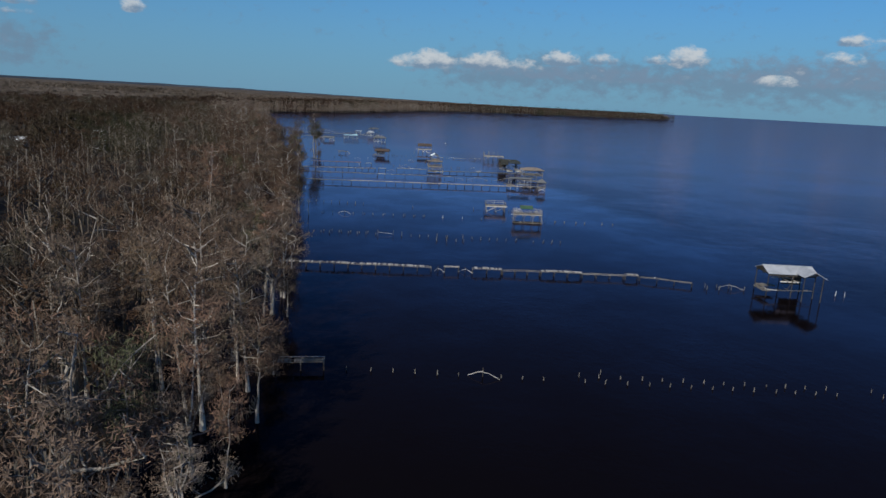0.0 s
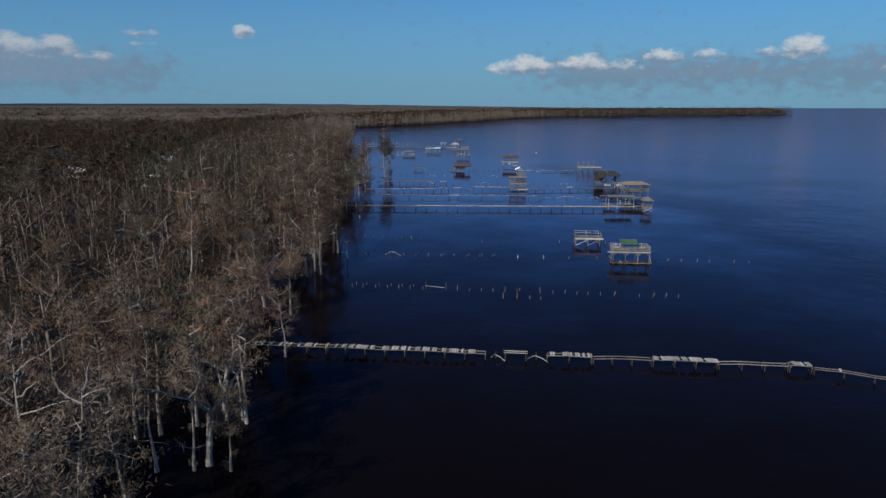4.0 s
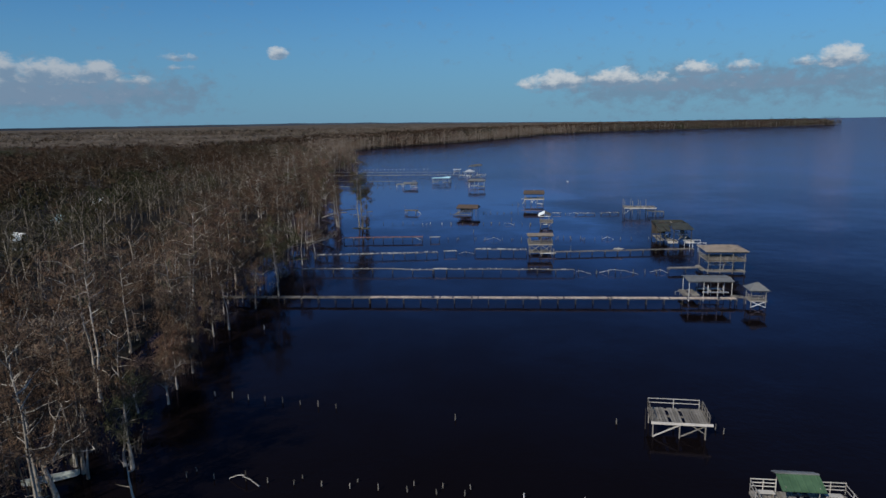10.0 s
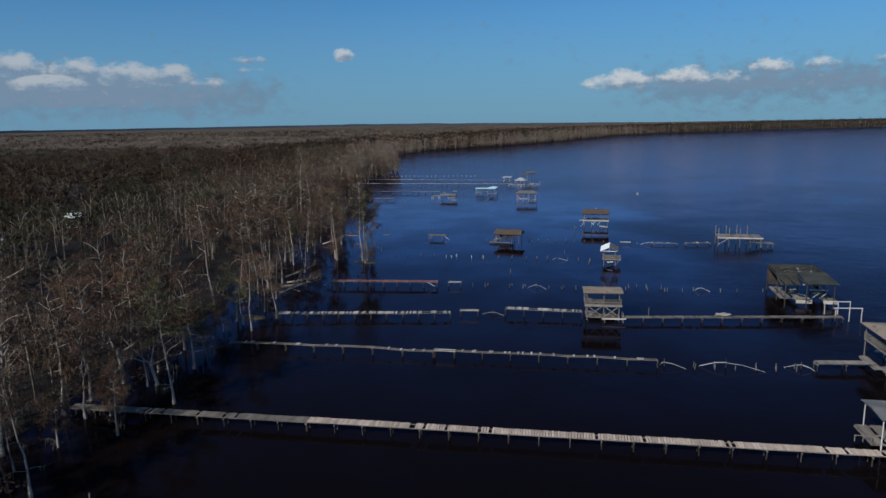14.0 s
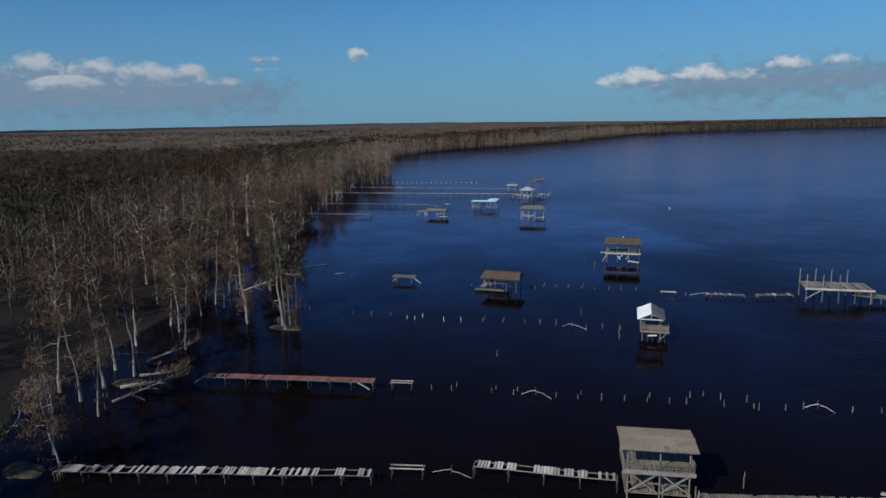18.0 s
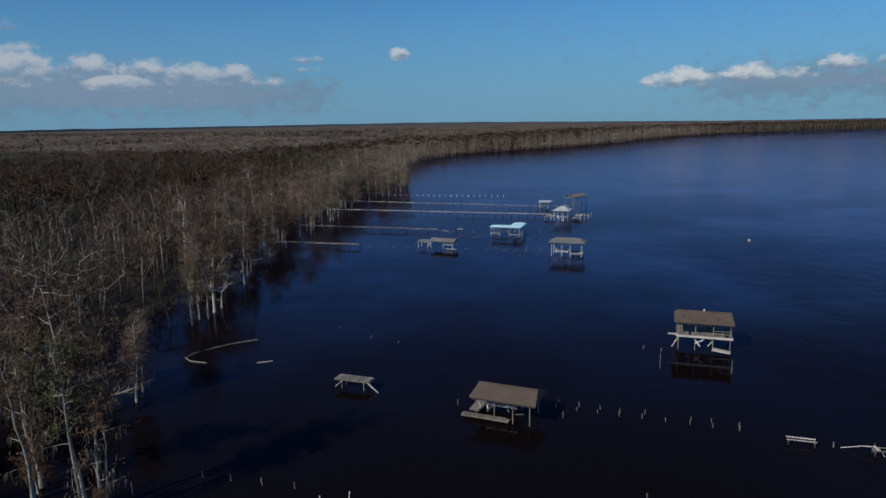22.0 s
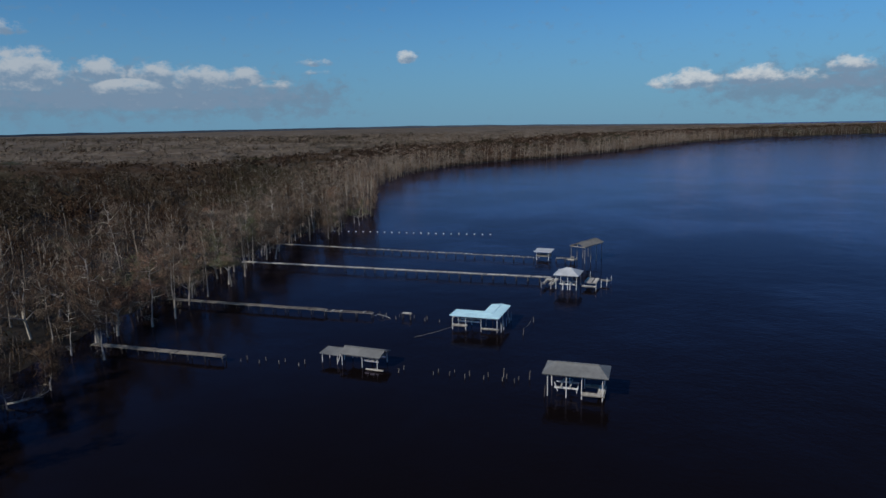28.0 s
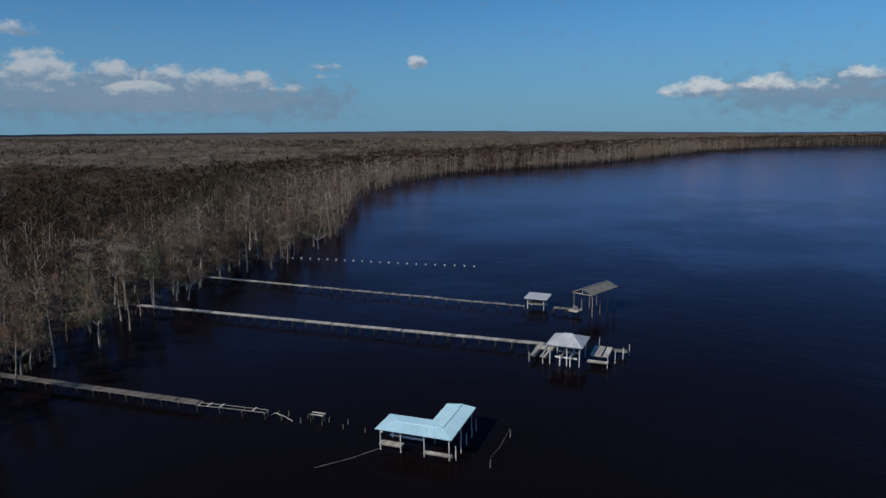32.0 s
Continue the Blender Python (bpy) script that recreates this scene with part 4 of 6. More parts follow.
def gable_x(t, x0, x1, y0, y1, eave, ridge, mat, ribs=0.0, hip=0.0, trim=TIMBER):
    """A roof with its ridge along x; hip: how far the ridge stops short of each end."""
    ym = (y0 + y1) / 2
    slope(t, [(x0, y0, eave), (x1, y0, eave), (x1 - hip, ym, ridge), (x0 + hip, ym, ridge)], mat, ribs)
    slope(t, [(x1, y1, eave), (x0, y1, eave), (x0 + hip, ym, ridge), (x1 - hip, ym, ridge)], mat, ribs)
    if hip:
        slope(t, [(x0, y1, eave), (x0, y0, eave), (x0 + hip, ym, ridge)], mat)
        slope(t, [(x1, y0, eave), (x1, y1, eave), (x1 - hip, ym, ridge)], mat)
    else:
        for x in (x0 + 0.25, x1 - 0.25):
            g = Geo().beam((x, y0 + 0.2, eave - 0.12), (x, y1 - 0.2, eave - 0.12), 0.06, 0.16)
            g.beam((x, y0 + 0.2, eave - 0.06), (x, ym, ridge - 0.12), 0.06, 0.12).beam((x, y1 - 0.2, eave - 0.06), (x, ym, ridge - 0.12), 0.06, 0.12)
            g.beam((x, ym, eave - 0.12), (x, ym, ridge - 0.1), 0.06, 0.1)
            part("gable_truss", g, trim, t)
    part("ridge_cap", Geo().beam((x0 + hip - 0.02, ym, ridge + 0.02), (x1 - hip + 0.02, ym, ridge + 0.02), 0.24, 0.05), mat, t)
    for y in (y0 + 0.3, y1 - 0.3):
        part("eave_beam", Geo().beam((x0 + 0.2, y, eave - 0.16), (x1 - 0.2, y, eave - 0.16), 0.1, 0.2), trim, t)


def brace(t, p, q, w=0.09, mat=TIMBER, name="brace"):
    part(name, Geo().beam(p, q, w * 0.8, w * 0.8), mat, t)


def house(name, label, x, y, turn, group="boathouses", category="boathouse"):
    return empty(name, pose(x, y, 0, 0, 0, turn), label, category, group)


def boat_lift(t, x0, x1, y0, y1, z, mat=STEEL):
    """Cradle beams with bunks, hung between the posts."""
    for y in (y0, y1):
        part("lift_beam", Geo().beam((x0, y, z), (x1, y, z), 0.12, 0.2), mat, t)
    for x in (x0 + (x1 - x0) * 0.3, x0 + (x1 - x0) * 0.7):
        part("bunk_board", Geo().beam((x, y0 - 0.4, z + 0.2), (x, y1 + 0.4, z + 0.2), 0.16, 0.1), PALE, t)


# ---- the first docks ----
random.seed(21)
d = pier("pier", "short grey dock end with a light railing", (-16.2, 53.4), (-11.8, 54.1), 0.95, 0.9, 2.2, lambda u: 0.9, TIMBER)
rail(d, (0.2, 0.36), (4.5, 0.36), 0.95, 0.28, 4, 1, PALE)
for i, x in enumerate((-9.6, -7.2, -5.0, -2.8, -0.6, 1.5, 5.7, 7.8, 9.9, 14.0, 16.0, 18.2, 20.4, 22.4, 24.5, 26.6, 28.6, 30.7, 32.9, 34.8, 36.8, 38.9, 43.5)):
    piling(x, 54.25, rnd(0.5, 0.8), 0.09, group="pilings of a vanished dock")
    if i > 8:
        piling(x - 0.35, 55.6, rnd(0.45, 0.75), 0.09, group="pilings of a vanished dock")
piling(16.0, 56.5, 0.8)
fallen(3.9, 54.1, 2, 1.5, 1.6, 0.9)


def first_line(x):
    """The line of the first long broken pier."""
    return (x, 94.45 + 0.047 * x)


pier("pier", "storm-broken grey pier with scattered planks on its stringers", first_line(-28.4), first_line(-2.4), 0.82, 1.15, 2.17, lambda u: 0.3 if u < 0.45 else 0.5 if u < 0.65 else 0.75, PALE, 0.05)
trestle(0.8, 94.5, 3, 2.2, 0.95)
fallen(-1.3, 94.3, 2, 0.5, 1.0, 0.8, 0.07)
fallen(3.0, 94.6, 3, 0.9, 1.2, 0.8, 0.07)
pier("pier", "broken pier with bleached planks and sagging stringers", first_line(4.1), first_line(8.7), 0.88, 1.15, 2.3, lambda u: 0.8, PALE, 0.04)
pier("pier", "bare pale stringers sagging between pilings of a broken pier", first_line(8.9), first_line(14.8), 0.76, 1.1, 2.0, lambda u: 0.04, PALE, 0.1, caps=False)
pier("pier", "broken pier with bleached planks and sagging stringers", first_line(15.0), first_line(21.4), 0.86, 1.15, 2.2, lambda u: 0.85, PALE, 0.04)
pier("pier", "bare pale stringers sagging between pilings of a broken pier", first_line(21.6), first_line(28.3), 0.74, 1.1, 2.2, lambda u: 0.04, PALE, 0.1, caps=False)
pier("pier", "short raised end of a broken pier with loose boards", first_line(28.5), first_line(30.6), 0.85, 1.15, 2.1, lambda u: 0.75, PALE, 0.03)
pier("pier", "bare pale stringers of a broken pier on pilings", (30.8, 95.4), (38.3, 93.2), 0.75, 0.9, 2.4, lambda u: 0.06, PALE, 0.08, caps=False)
row(40.2, 46.4, 92.8, 93.6, 2.05, "pilings beside the first boathouse", (0.8, 1.1))
fallen(44.2, 93.2, 1, 1.6, 2.0, 0.9)

b = house("boathouse", "open boathouse with pale tin cross-gable roof, dark posts and lift", 51.9, 92.0, 1)
b.scale = (0.91, 0.91, 0.9)
gable_x(b, -4.2, 4.2, -2.5, 2.5, 4.1, 5.05, TIN_PALE, 0.7)
slope(b, [(0.5, -4.7, 4.2), (2.3, -4.7, 5.15), (2.3, 0.0, 5.15), (0.5, -2.2, 4.3)], TIN_PALE, 0.0)
slope(b, [(2.3, -4.7, 5.15), (4.3, -4.7, 4.1), (4.3, 0.0, 4.15), (2.3, 0.0, 5.15)], TIN_PALE, 0.0)
posts(b, [(x, y) for x in (-3.9, 0.2, 3.9) for y in (-2.1, 2.1)] + [(0.8, -4.4), (3.9, -4.4)], 4.1, w=0.24, mat=DARK_TIMBER)
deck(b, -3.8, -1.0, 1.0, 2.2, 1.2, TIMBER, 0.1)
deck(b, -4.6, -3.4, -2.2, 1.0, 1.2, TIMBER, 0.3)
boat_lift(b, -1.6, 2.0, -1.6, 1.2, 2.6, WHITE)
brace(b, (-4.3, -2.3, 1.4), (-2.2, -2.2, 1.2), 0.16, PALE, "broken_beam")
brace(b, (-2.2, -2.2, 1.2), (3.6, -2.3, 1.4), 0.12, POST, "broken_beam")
brace(b, (-0.6, -2.2, 1.3), (0.2, -2.2, 3.0), 0.12, DARK_TIMBER)
part("gable_boards", Geo().slab([(-4.0, -2.2, 4.0), (-4.0, 2.2, 4.0), (-4.0, 0.0, 4.9)], 0.05), DARK_TIMBER, b)
part("back_wall", Geo().box((2.2, 2.05, 2.6), (3.2, 0.08, 2.6)), DARK_TIMBER, b)
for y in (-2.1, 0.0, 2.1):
    part("tie_beam", Geo().beam((-3.9, y, 3.75), (3.9, y, 3.75), 0.12, 0.2), DARK_TIMBER, b)
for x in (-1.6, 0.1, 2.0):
    part("cross_beam", Geo().beam((x, -2.1, 3.5), (x, 2.1, 3.5), 0.12, 0.18), DARK_TIMBER, b)
part("lift_motor", Geo().box((0.6, -1.3, 3.75), (1.0, 0.5, 0.25)), WHITE, b)
part("lift_motor", Geo().box((1.5, 0.9, 3.55), (1.1, 0.45, 0.22)), WHITE, b)
for i in range(8):
    x, z = rnd(-1.5, 3.2), rnd(0.5, 1.5)
    part("loose_board", Geo().beam((x, rnd(-2, 1), z), (x + rnd(-1.2, 1.2), rnd(-2, 1), z + rnd(-0.4, 0.5)), 0.14, 0.05), random.choice((DARK_TIMBER, DARK_TIMBER, TIMBER)), b)
for x, y in ((60.4, 92.6), (61.6, 92.2)):
    piling(x, y, 1.2, 0.05, True)

# a row of pilings with a small frame
for i, x in enumerate((-24.6, -23.0, -21.1, -19.3, -17.6, -15.9, -14.0, -8.9, -7.1, -5.4, -3.7, -2.0, -0.2, 3.1, 4.9, 6.6, 8.3, 9.8, 11.6, 13.5, 17.0, 18.9, 20.6, 22.3)):
    y = 119.9 + (x - -24.6) * 0.03
    piling(x, y, 1.35 if i in (7, 11, 13) else rnd(0.6, 0.95), 0.1, group="pilings of a long vanished pier")
    if i < 6 or i in (12, 19, 21, 22):
        piling(x + 0.3, y + 1.1, rnd(0.5, 0.75), 0.1, group="pilings of a long vanished pier")
for x in (-2.0, -0.1, 1.7, 3.2):
    piling(x, 117.5, rnd(0.8, 1.3), 0.05, group="pilings of a long vanished pier")
b = house("dock_frame", "thin fallen stringer between two weathered pilings", -12.1, 120.6, 3, "broken dock pieces", "broken dock")
posts(b, [(-1.5, 0.0), (1.5, 0.0)], 1.05, w=0.13)
brace(b, (-1.5, -0.1, 0.5), (1.2, -0.15, 0.3), 0.06, PALE, "stringer")

# the row by the green-roofed deck
for i, x in enumerate((-28.5, -26.1, -21.5, -19.3, -17.0, -14.7, -12.4, -10.1, -7.8, -5.6, -1.1, 3.4, 7.8, 12.7, 22.4, 24.7, 26.9, 29.6, 31.6, 35.7, 38.2)):
    y = 141.5 + (x - -28.5) * 0.0495
    white = i in (10, 11)
    piling(x, y, 0.9 if white else rnd(0.55, 0.85), 0.08, white, group="pilings beside the green-roofed deck")
    if not white and i not in (12, 13) and random.random() < 0.7:
        piling(x + 0.3, y + 1.0, rnd(0.45, 0.7), 0.08, group="pilings beside the green-roofed deck")
fallen(-23.4, 141.5, 2, 1.5, 1.5, 0.9)

b = house("boathouse", "two-level grey deck with railings and a small green tin roof", 17.9, 143.0, 4)
posts(b, [(x, y) for x in (-2.9, -0.85, 1.2, 3.1) for y in (-1.9, 0.2)], 2.2, w=0.19, mat=TIMBER)
deck(b, -3.1, 3.2, -2.0, 0.4, 2.2, TIMBER, 0.08)
deck(b, -3.2, 3.3, -1.9, -0.5, 0.3, DARK_TIMBER, 0.05)
part("facing_board", Geo().beam((-3.3, -2.06, 2.08), (3.3, -2.06, 2.12), 0.05, 0.24), PALE, b)
rail(b, (-3.1, -2.0), (3.2, -2.0), 2.23, 0.8, 5, 3, PALE)
rail(b, (-3.1, 0.4), (-1.4, 0.4), 2.23, 0.95, 2, 3, PALE)
rail(b, (1.2, 0.4), (3.2, 0.4), 2.23, 0.95, 2, 3, PALE)
rail(b, (-3.1, -2.0), (-3.1, 0.4), 2.23, 0.85, 2, 2, PALE)
rail(b, (3.2, -2.0), (3.2, 0.4), 2.23, 0.85, 2, 2, PALE)
posts(b, [(-1.3, -1.1), (0.9, -1.1), (-1.3, 0.6), (0.9, 0.6)], 3.5, 2.2, 0.12, TIMBER)
slope(b, [(-1.6, -1.4, 3.35), (1.25, -1.4, 3.35), (1.25, 0.1, 3.85), (-1.6, 0.1, 3.85)], TIN_GREEN, 0.45)
slope(b, [(1.25, 0.9, 3.6), (-1.6, 0.9, 3.6), (-1.6, 0.1, 3.85), (1.25, 0.1, 3.85)], TIN_GREY, 0.45)
part("ridge_cap", Geo().beam((-1.62, 0.1, 3.87), (1.27, 0.1, 3.87), 0.2, 0.05), TIN_GREY, b)
for x in (-2.3, 2.1):
    bench = part("bench", Geo().box((x, -0.4, 2.62), (1.1, 0.42, 0.06)), PALE, b)
    for e in (-0.45, 0.45):
        part("bench_leg", Geo().box((x + e, -0.4, 2.41), (0.08, 0.36, 0.36)), TIMBER, bench)
for x in (-2.9, -0.85, 1.2, 3.1):
    brace(b, (x + 0.05, -1.9, 1.5), (min(x + 0.6, 3.2), -1.9, 2.05))
    brace(b, (x - 0.05, -1.9, 1.5), (max(x - 0.6, -3.2), -1.9, 2.05))
brace(b, (3.1, -1.9, 1.7), (3.5, -1.7, 0.1), 0.1, PALE)
brace(b, (-3.1, -1.9, 0.9), (-3.7, -1.4, 1.4), 0.1)
part("beam", Geo().beam((-3.9, -2.0, 2.1), (-3.0, -2.0, 2.12), 0.1, 0.1), WHITE, b)

row(-34.9, -21.0, 157.0, 156.2, 1.96, "pilings near the wooden platform", (0.7, 1.0), 0)
for x, y in ((-8.7, 155.5), (6.4, 157.1), (15.2, 157.3), (15.8, 156.6)):
    piling(x, y, 0.9)
b = house("platform", "square grey wooden platform on stilts with a back railing", 11.7, 156.8, 2, "boathouses", "platform")
posts(b, [(x, y) for x in (-2.3, 0.0, 2.2) for y in (-1.7, 1.1)], 1.5, w=0.2, mat=TIMBER)
deck(b, -2.4, 2.5, -1.8, 1.3, 1.5, TIMBER, 0.1)
part("facing_board", Geo().beam((-2.5, -1.86, 1.42), (2.8, -1.86, 1.46), 0.05, 0.24), PALE, b)
rail(b, (-2.4, 1.3), (2.2, 1.3), 1.52, 0.95, 2, 2, PALE)
brace(b, (-2.3, -1.75, 0.1), (0.0, -1.75, 1.3), 0.13, PALE)
brace(b, (0.1, -1.72, 0.2), (2.2, -1.72, 1.3), 0.11)
rail(b, (2.5, -1.7), (2.5, 1.3), 1.52, 0.85, 3, 2, TIMBER)
rail(b, (-2.4, -1.7), (-2.4, 1.3), 1.52, 0.85, 3, 1, TIMBER)
brace(b, (2.2, -1.7, 0.5), (1.0, -1.7, 1.3))
for x, y, h in ((-2.75, -0.2, 1.9), (2.4, 1.2, 2.3), (2.6, 0.4, 2.1)):
    piling(x, y, h, 0.03, parent=b)

# ---- the long light pier and its shelters ----
pier("pier", "weathered brown landward half of a long straight pier", (-54.2, 191.6), (-29.7, 194.65), 0.98, 1.25, 2.72, lambda u: 0.93, BROWN, 0.02, pitch=0.25)
pier("pier", "long straight pier of pale tan boards on timber bents", (-29.6, 194.66), (26.3, 201.6), 1.0, 1.25, 2.72, lambda u: 0.9 if u > 0.08 else 0.98, TAN, 0.012, pitch=0.25)
b = house("boathouse", "open shelter with flat grey tin roof beside the long pier", 22.6, 204.6, 6)
gable_x(b, -3.5, 3.5, -2.1, 2.1, 3.3, 3.5, TIN_GREY, 0.6)
posts(b, [(x, y) for x in (-3.2, -1.0, 1.1, 3.2) for y in (-1.8, 1.8)], 3.2, w=0.16, mat=WHITE)
deck(b, -3.9, -1.6, -1.8, 1.8, 1.0, TIMBER, 0.1)
boat_lift(b, -1.0, 3.0, -1.0, 1.2, 1.3)
brace(b, (-0.1, -0.9, 1.0), (-0.1, -0.9, 2.5), 0.16, WHITE, "guide_pole")
brace(b, (2.2, -0.9, 1.0), (2.2, -0.9, 2.4), 0.16, WHITE, "guide_pole")
rail(b, (-5.2, -1.6), (-3.9, -1.6), 1.0, 0.6, 2, 1)
b = house("gazebo", "small grey gazebo with hip roof on braced stilts", 29.0, 201.2, 5, "boathouses", "gazebo")
posts(b, [(x, y) for x in (-1.05, 1.05) for y in (-1.1, 1.1)], 2.8, w=0.16, mat=TIMBER)
deck(b, -1.2, 1.2, -1.2, 1.2, 1.15, TIMBER)
rail(b, (-1.1, -1.15), (1.1, -1.15), 1.15, 0.8, 2, 3)
rail(b, (1.1, -1.15), (1.1, 1.1), 1.15, 0.8, 2, 3)
rail(b, (-1.1, -1.15), (-1.1, 1.1), 1.15, 0.8, 2, 3)
gable_x(b, -1.5, 1.5, -1.55, 1.55, 2.75, 3.65, TIN_GREY, 0, 1.2)
brace(b, (-1.05, -1.15, 0.1), (1.05, -1.15, 1.0), 0.11, WHITE)
brace(b, (1.05, -1.17, 0.1), (-1.05, -1.17, 1.0), 0.11, WHITE)
pier("pier", "sloping gangway from the long pier to the gazebo", (25.7, 202.6), (27.6, 202.1), 1.1, 1.3, 1.6, lambda u: 0.9, TIMBER)

# ---- the broken pier with the tan-roofed boathouse ----
pier("pier", "narrow sagging pier of thin pale stringers", (-50.7, 213.2), (-24.1, 216.1), 0.95, 0.7, 3.9, lambda u: 0.12, PALE, 0.12)
trestle(-22.7, 216.4, 5, 2.4, 1.0)
pier("pier", "narrow sagging pier with loose pale boards", (-21.5, 216.7), (2.0, 219.2), 0.95, 0.7, 3.6, lambda u: 0.2, PALE, 0.06)
fallen(2.8, 219.4, 4, 0.5, 2.3, 0.9)
fallen(9.5, 220.4, 4, 2.9, 4.0, 1.1)
row(6.1, 16.8, 219.9, 221.8, 2.1, "pilings of the sagging pier", (0.9, 1.2), 0.9)
fallen(17.6, 222.2, 8, 1.8, 1.2, 0.8)
pier("pier", "short level dock leading to the tan-roofed boathouse", (19.0, 222.5), (25.1, 223.9), 0.9, 1.3, 3.0, lambda u: 0.95, TIMBER, 0.01)
b = house("boathouse", "two-storey boathouse with tan hip roof and railed upper deck", 28.8, 225.6, 6)
posts(b, [(x, y) for x in (-3.2, -1.1, 1.1, 3.2) for y in (-2.9, 2.9)], 4.1, w=0.2, mat=TIMBER)
deck(b, -3.4, 3.4, -3.1, -1.6, 0.55, TIMBER, 0.05)
deck(b, -3.3, 3.3, -3.0, 3.0, 2.45, TIMBER)
deck(b, -4.3, -3.5, -2.6, 1.4, 0.7, TIMBER, 0.1)
rail(b, (-3.3, -3.0), (3.3, -3.0), 2.47, 0.75, 4, 4)
rail(b, (-3.3, -3.0), (-3.3, 3.0), 2.47, 0.75, 3, 4)
rail(b, (3.3, -3.0), (3.3, 3.0), 2.47, 0.75, 3, 4)
gable_x(b, -3.8, 3.8, -3.4, 3.4, 4.2, 4.85, SHINGLE_TAN, 0, 1.8)
boat_lift(b, -2.6, 1.8, -1.0, 1.6, 1.3)
brace(b, (-0.6, -2.8, 0.6), (-0.2, -2.4, 2.2), 0.12)

# ---- the pier with the lookout ----
pier("pier", "low pier with scattered bleached planks on sagging stringers", (-51.6, 226.2), (-26.6, 232.6), 0.95, 1.3, 2.45, lambda u: 0.55, PALE, 0.07)
trestle(-24.2, 234.2, 12, 2.5, 0.95)
fallen(-20.9, 235.4, 14, 1.6, 1.6, 0.7)
pier("pier", "raised end of a pier with loose pale planks", (-19.1, 235.8), (-8.1, 236.8), 1.1, 1.25, 2.5, lambda u: 0.55, PALE, 0.05)
b = house("boathouse", "two-storey lookout with brown roof, railed deck and crossed braces", -5.4, 238.1, 8)
posts(b, [(x, y) for x in (-2.2, 0.1, 2.2) for y in (-1.9, 1.0)], 4.2, w=0.19, mat=TIMBER)
deck(b, -2.5, 2.5, -2.1, 1.2, 2.42, TIMBER)
part("facing_board", Geo().beam((-2.6, -2.16, 2.28), (2.6, -2.16, 2.28), 0.05, 0.3), TIMBER, b)
rail(b, (-2.5, -2.1), (2.5, -2.1), 2.45, 0.75, 4, 4)
rail(b, (-2.5, -2.1), (-2.5, 1.2), 2.45, 0.75, 3, 4)
rail(b, (2.5, -2.1), (2.5, 1.2), 2.45, 0.75, 3, 4)
gable_x(b, -2.8, 2.7, -2.4, 1.3, 4.2, 4.36, SHINGLE_TAN)
deck(b, -2.3, 2.3, -1.9, 1.0, 0.6, TIMBER, 0.2)
for x in (-2.2, 0.1):
    brace(b, (x, -2.0, 0.6), (x + 2.2, -2.0, 2.2), 0.12)
    brace(b, (x + 2.2, -2.03, 0.6), (x, -2.03, 2.2), 0.12)
part("landing_beam", Geo().beam((-0.2, -2.8, 0.55), (3.1, -2.8, 0.6), 0.12, 0.16), PALE, b)
posts(b, [(0.2, -2.8), (2.7, -2.8), (2.6, -2.2)], 1.5, w=0.16, mat=TIMBER)
pier("pier", "long low pier of brown boards past the lookout", (-2.3, 236.1), (26.6, 242.9), 0.8, 0.95, 2.75, lambda u: 0.93, BROWN, 0.02)
b = house("storm_debris", "heap of pale broken boards lying on the low pier", 10.8, 239.5, 13, "broken dock pieces", "boards")
b.location.z = 0.96
for i in range(7):
    part("board", Geo().beam((rnd(-1.3, 0), rnd(-0.5, 0.5), 0.05 + i * 0.03), (rnd(0.4, 1.5), rnd(-0.5, 0.5), 0.06 + i * 0.03), 0.18, 0.05), PALE, b)
piling(1.1, 239.7, 2.1, 0.03)
piling(-40.3, 179.4, 1.0, 0.05, True)
b = house("lift_frame", "white pipe frame of a boat lift at the pier's end", 27.0, 245.3, 10, "boathouses", "boat lift")
for y in (-1.9, 1.5):
    part("cross_pipe", Geo().tube([(-1.8, y, 1.9), (0, y, 1.9), (2.0, y, 1.9)], [0.07] * 3, 8), WHITE, b)
    posts(b, [(-1.5, y), (0.3, y), (1.9, y)], 1.9, w=0.17, mat=WHITE)

b = house("boathouse", "storm-stripped boathouse with dark sagging roofs over pale floors", 23.6, 254.8, 4)
posts(b, [(x, y) for x in (-3.5, -0.6, 3.1) for y in (-5.6, -1.0, 5.2)], 3.9, w=0.24, mat=DARK_TIMBER)
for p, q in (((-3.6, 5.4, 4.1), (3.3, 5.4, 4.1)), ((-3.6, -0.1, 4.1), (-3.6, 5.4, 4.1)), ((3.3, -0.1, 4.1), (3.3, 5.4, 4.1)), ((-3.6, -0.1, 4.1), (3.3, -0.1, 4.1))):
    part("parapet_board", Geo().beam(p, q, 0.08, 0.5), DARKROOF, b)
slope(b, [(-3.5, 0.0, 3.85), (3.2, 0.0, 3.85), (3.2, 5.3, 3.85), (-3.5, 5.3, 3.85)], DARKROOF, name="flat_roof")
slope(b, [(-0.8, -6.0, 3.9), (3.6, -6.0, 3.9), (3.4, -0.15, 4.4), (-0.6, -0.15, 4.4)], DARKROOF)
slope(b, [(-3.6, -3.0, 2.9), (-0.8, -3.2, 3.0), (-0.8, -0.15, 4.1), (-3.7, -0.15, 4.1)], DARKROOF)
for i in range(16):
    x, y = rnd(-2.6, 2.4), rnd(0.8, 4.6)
    part("roof_debris", Geo().beam((x, y, 3.98), (x + rnd(-1.0, 0.8), y + rnd(-0.7, 0.7), 4.0 + rnd(0, 0.3)), 0.3, 0.06), random.choice((TIMBER, SHINGLE, DARK_TIMBER, PALE)), b)
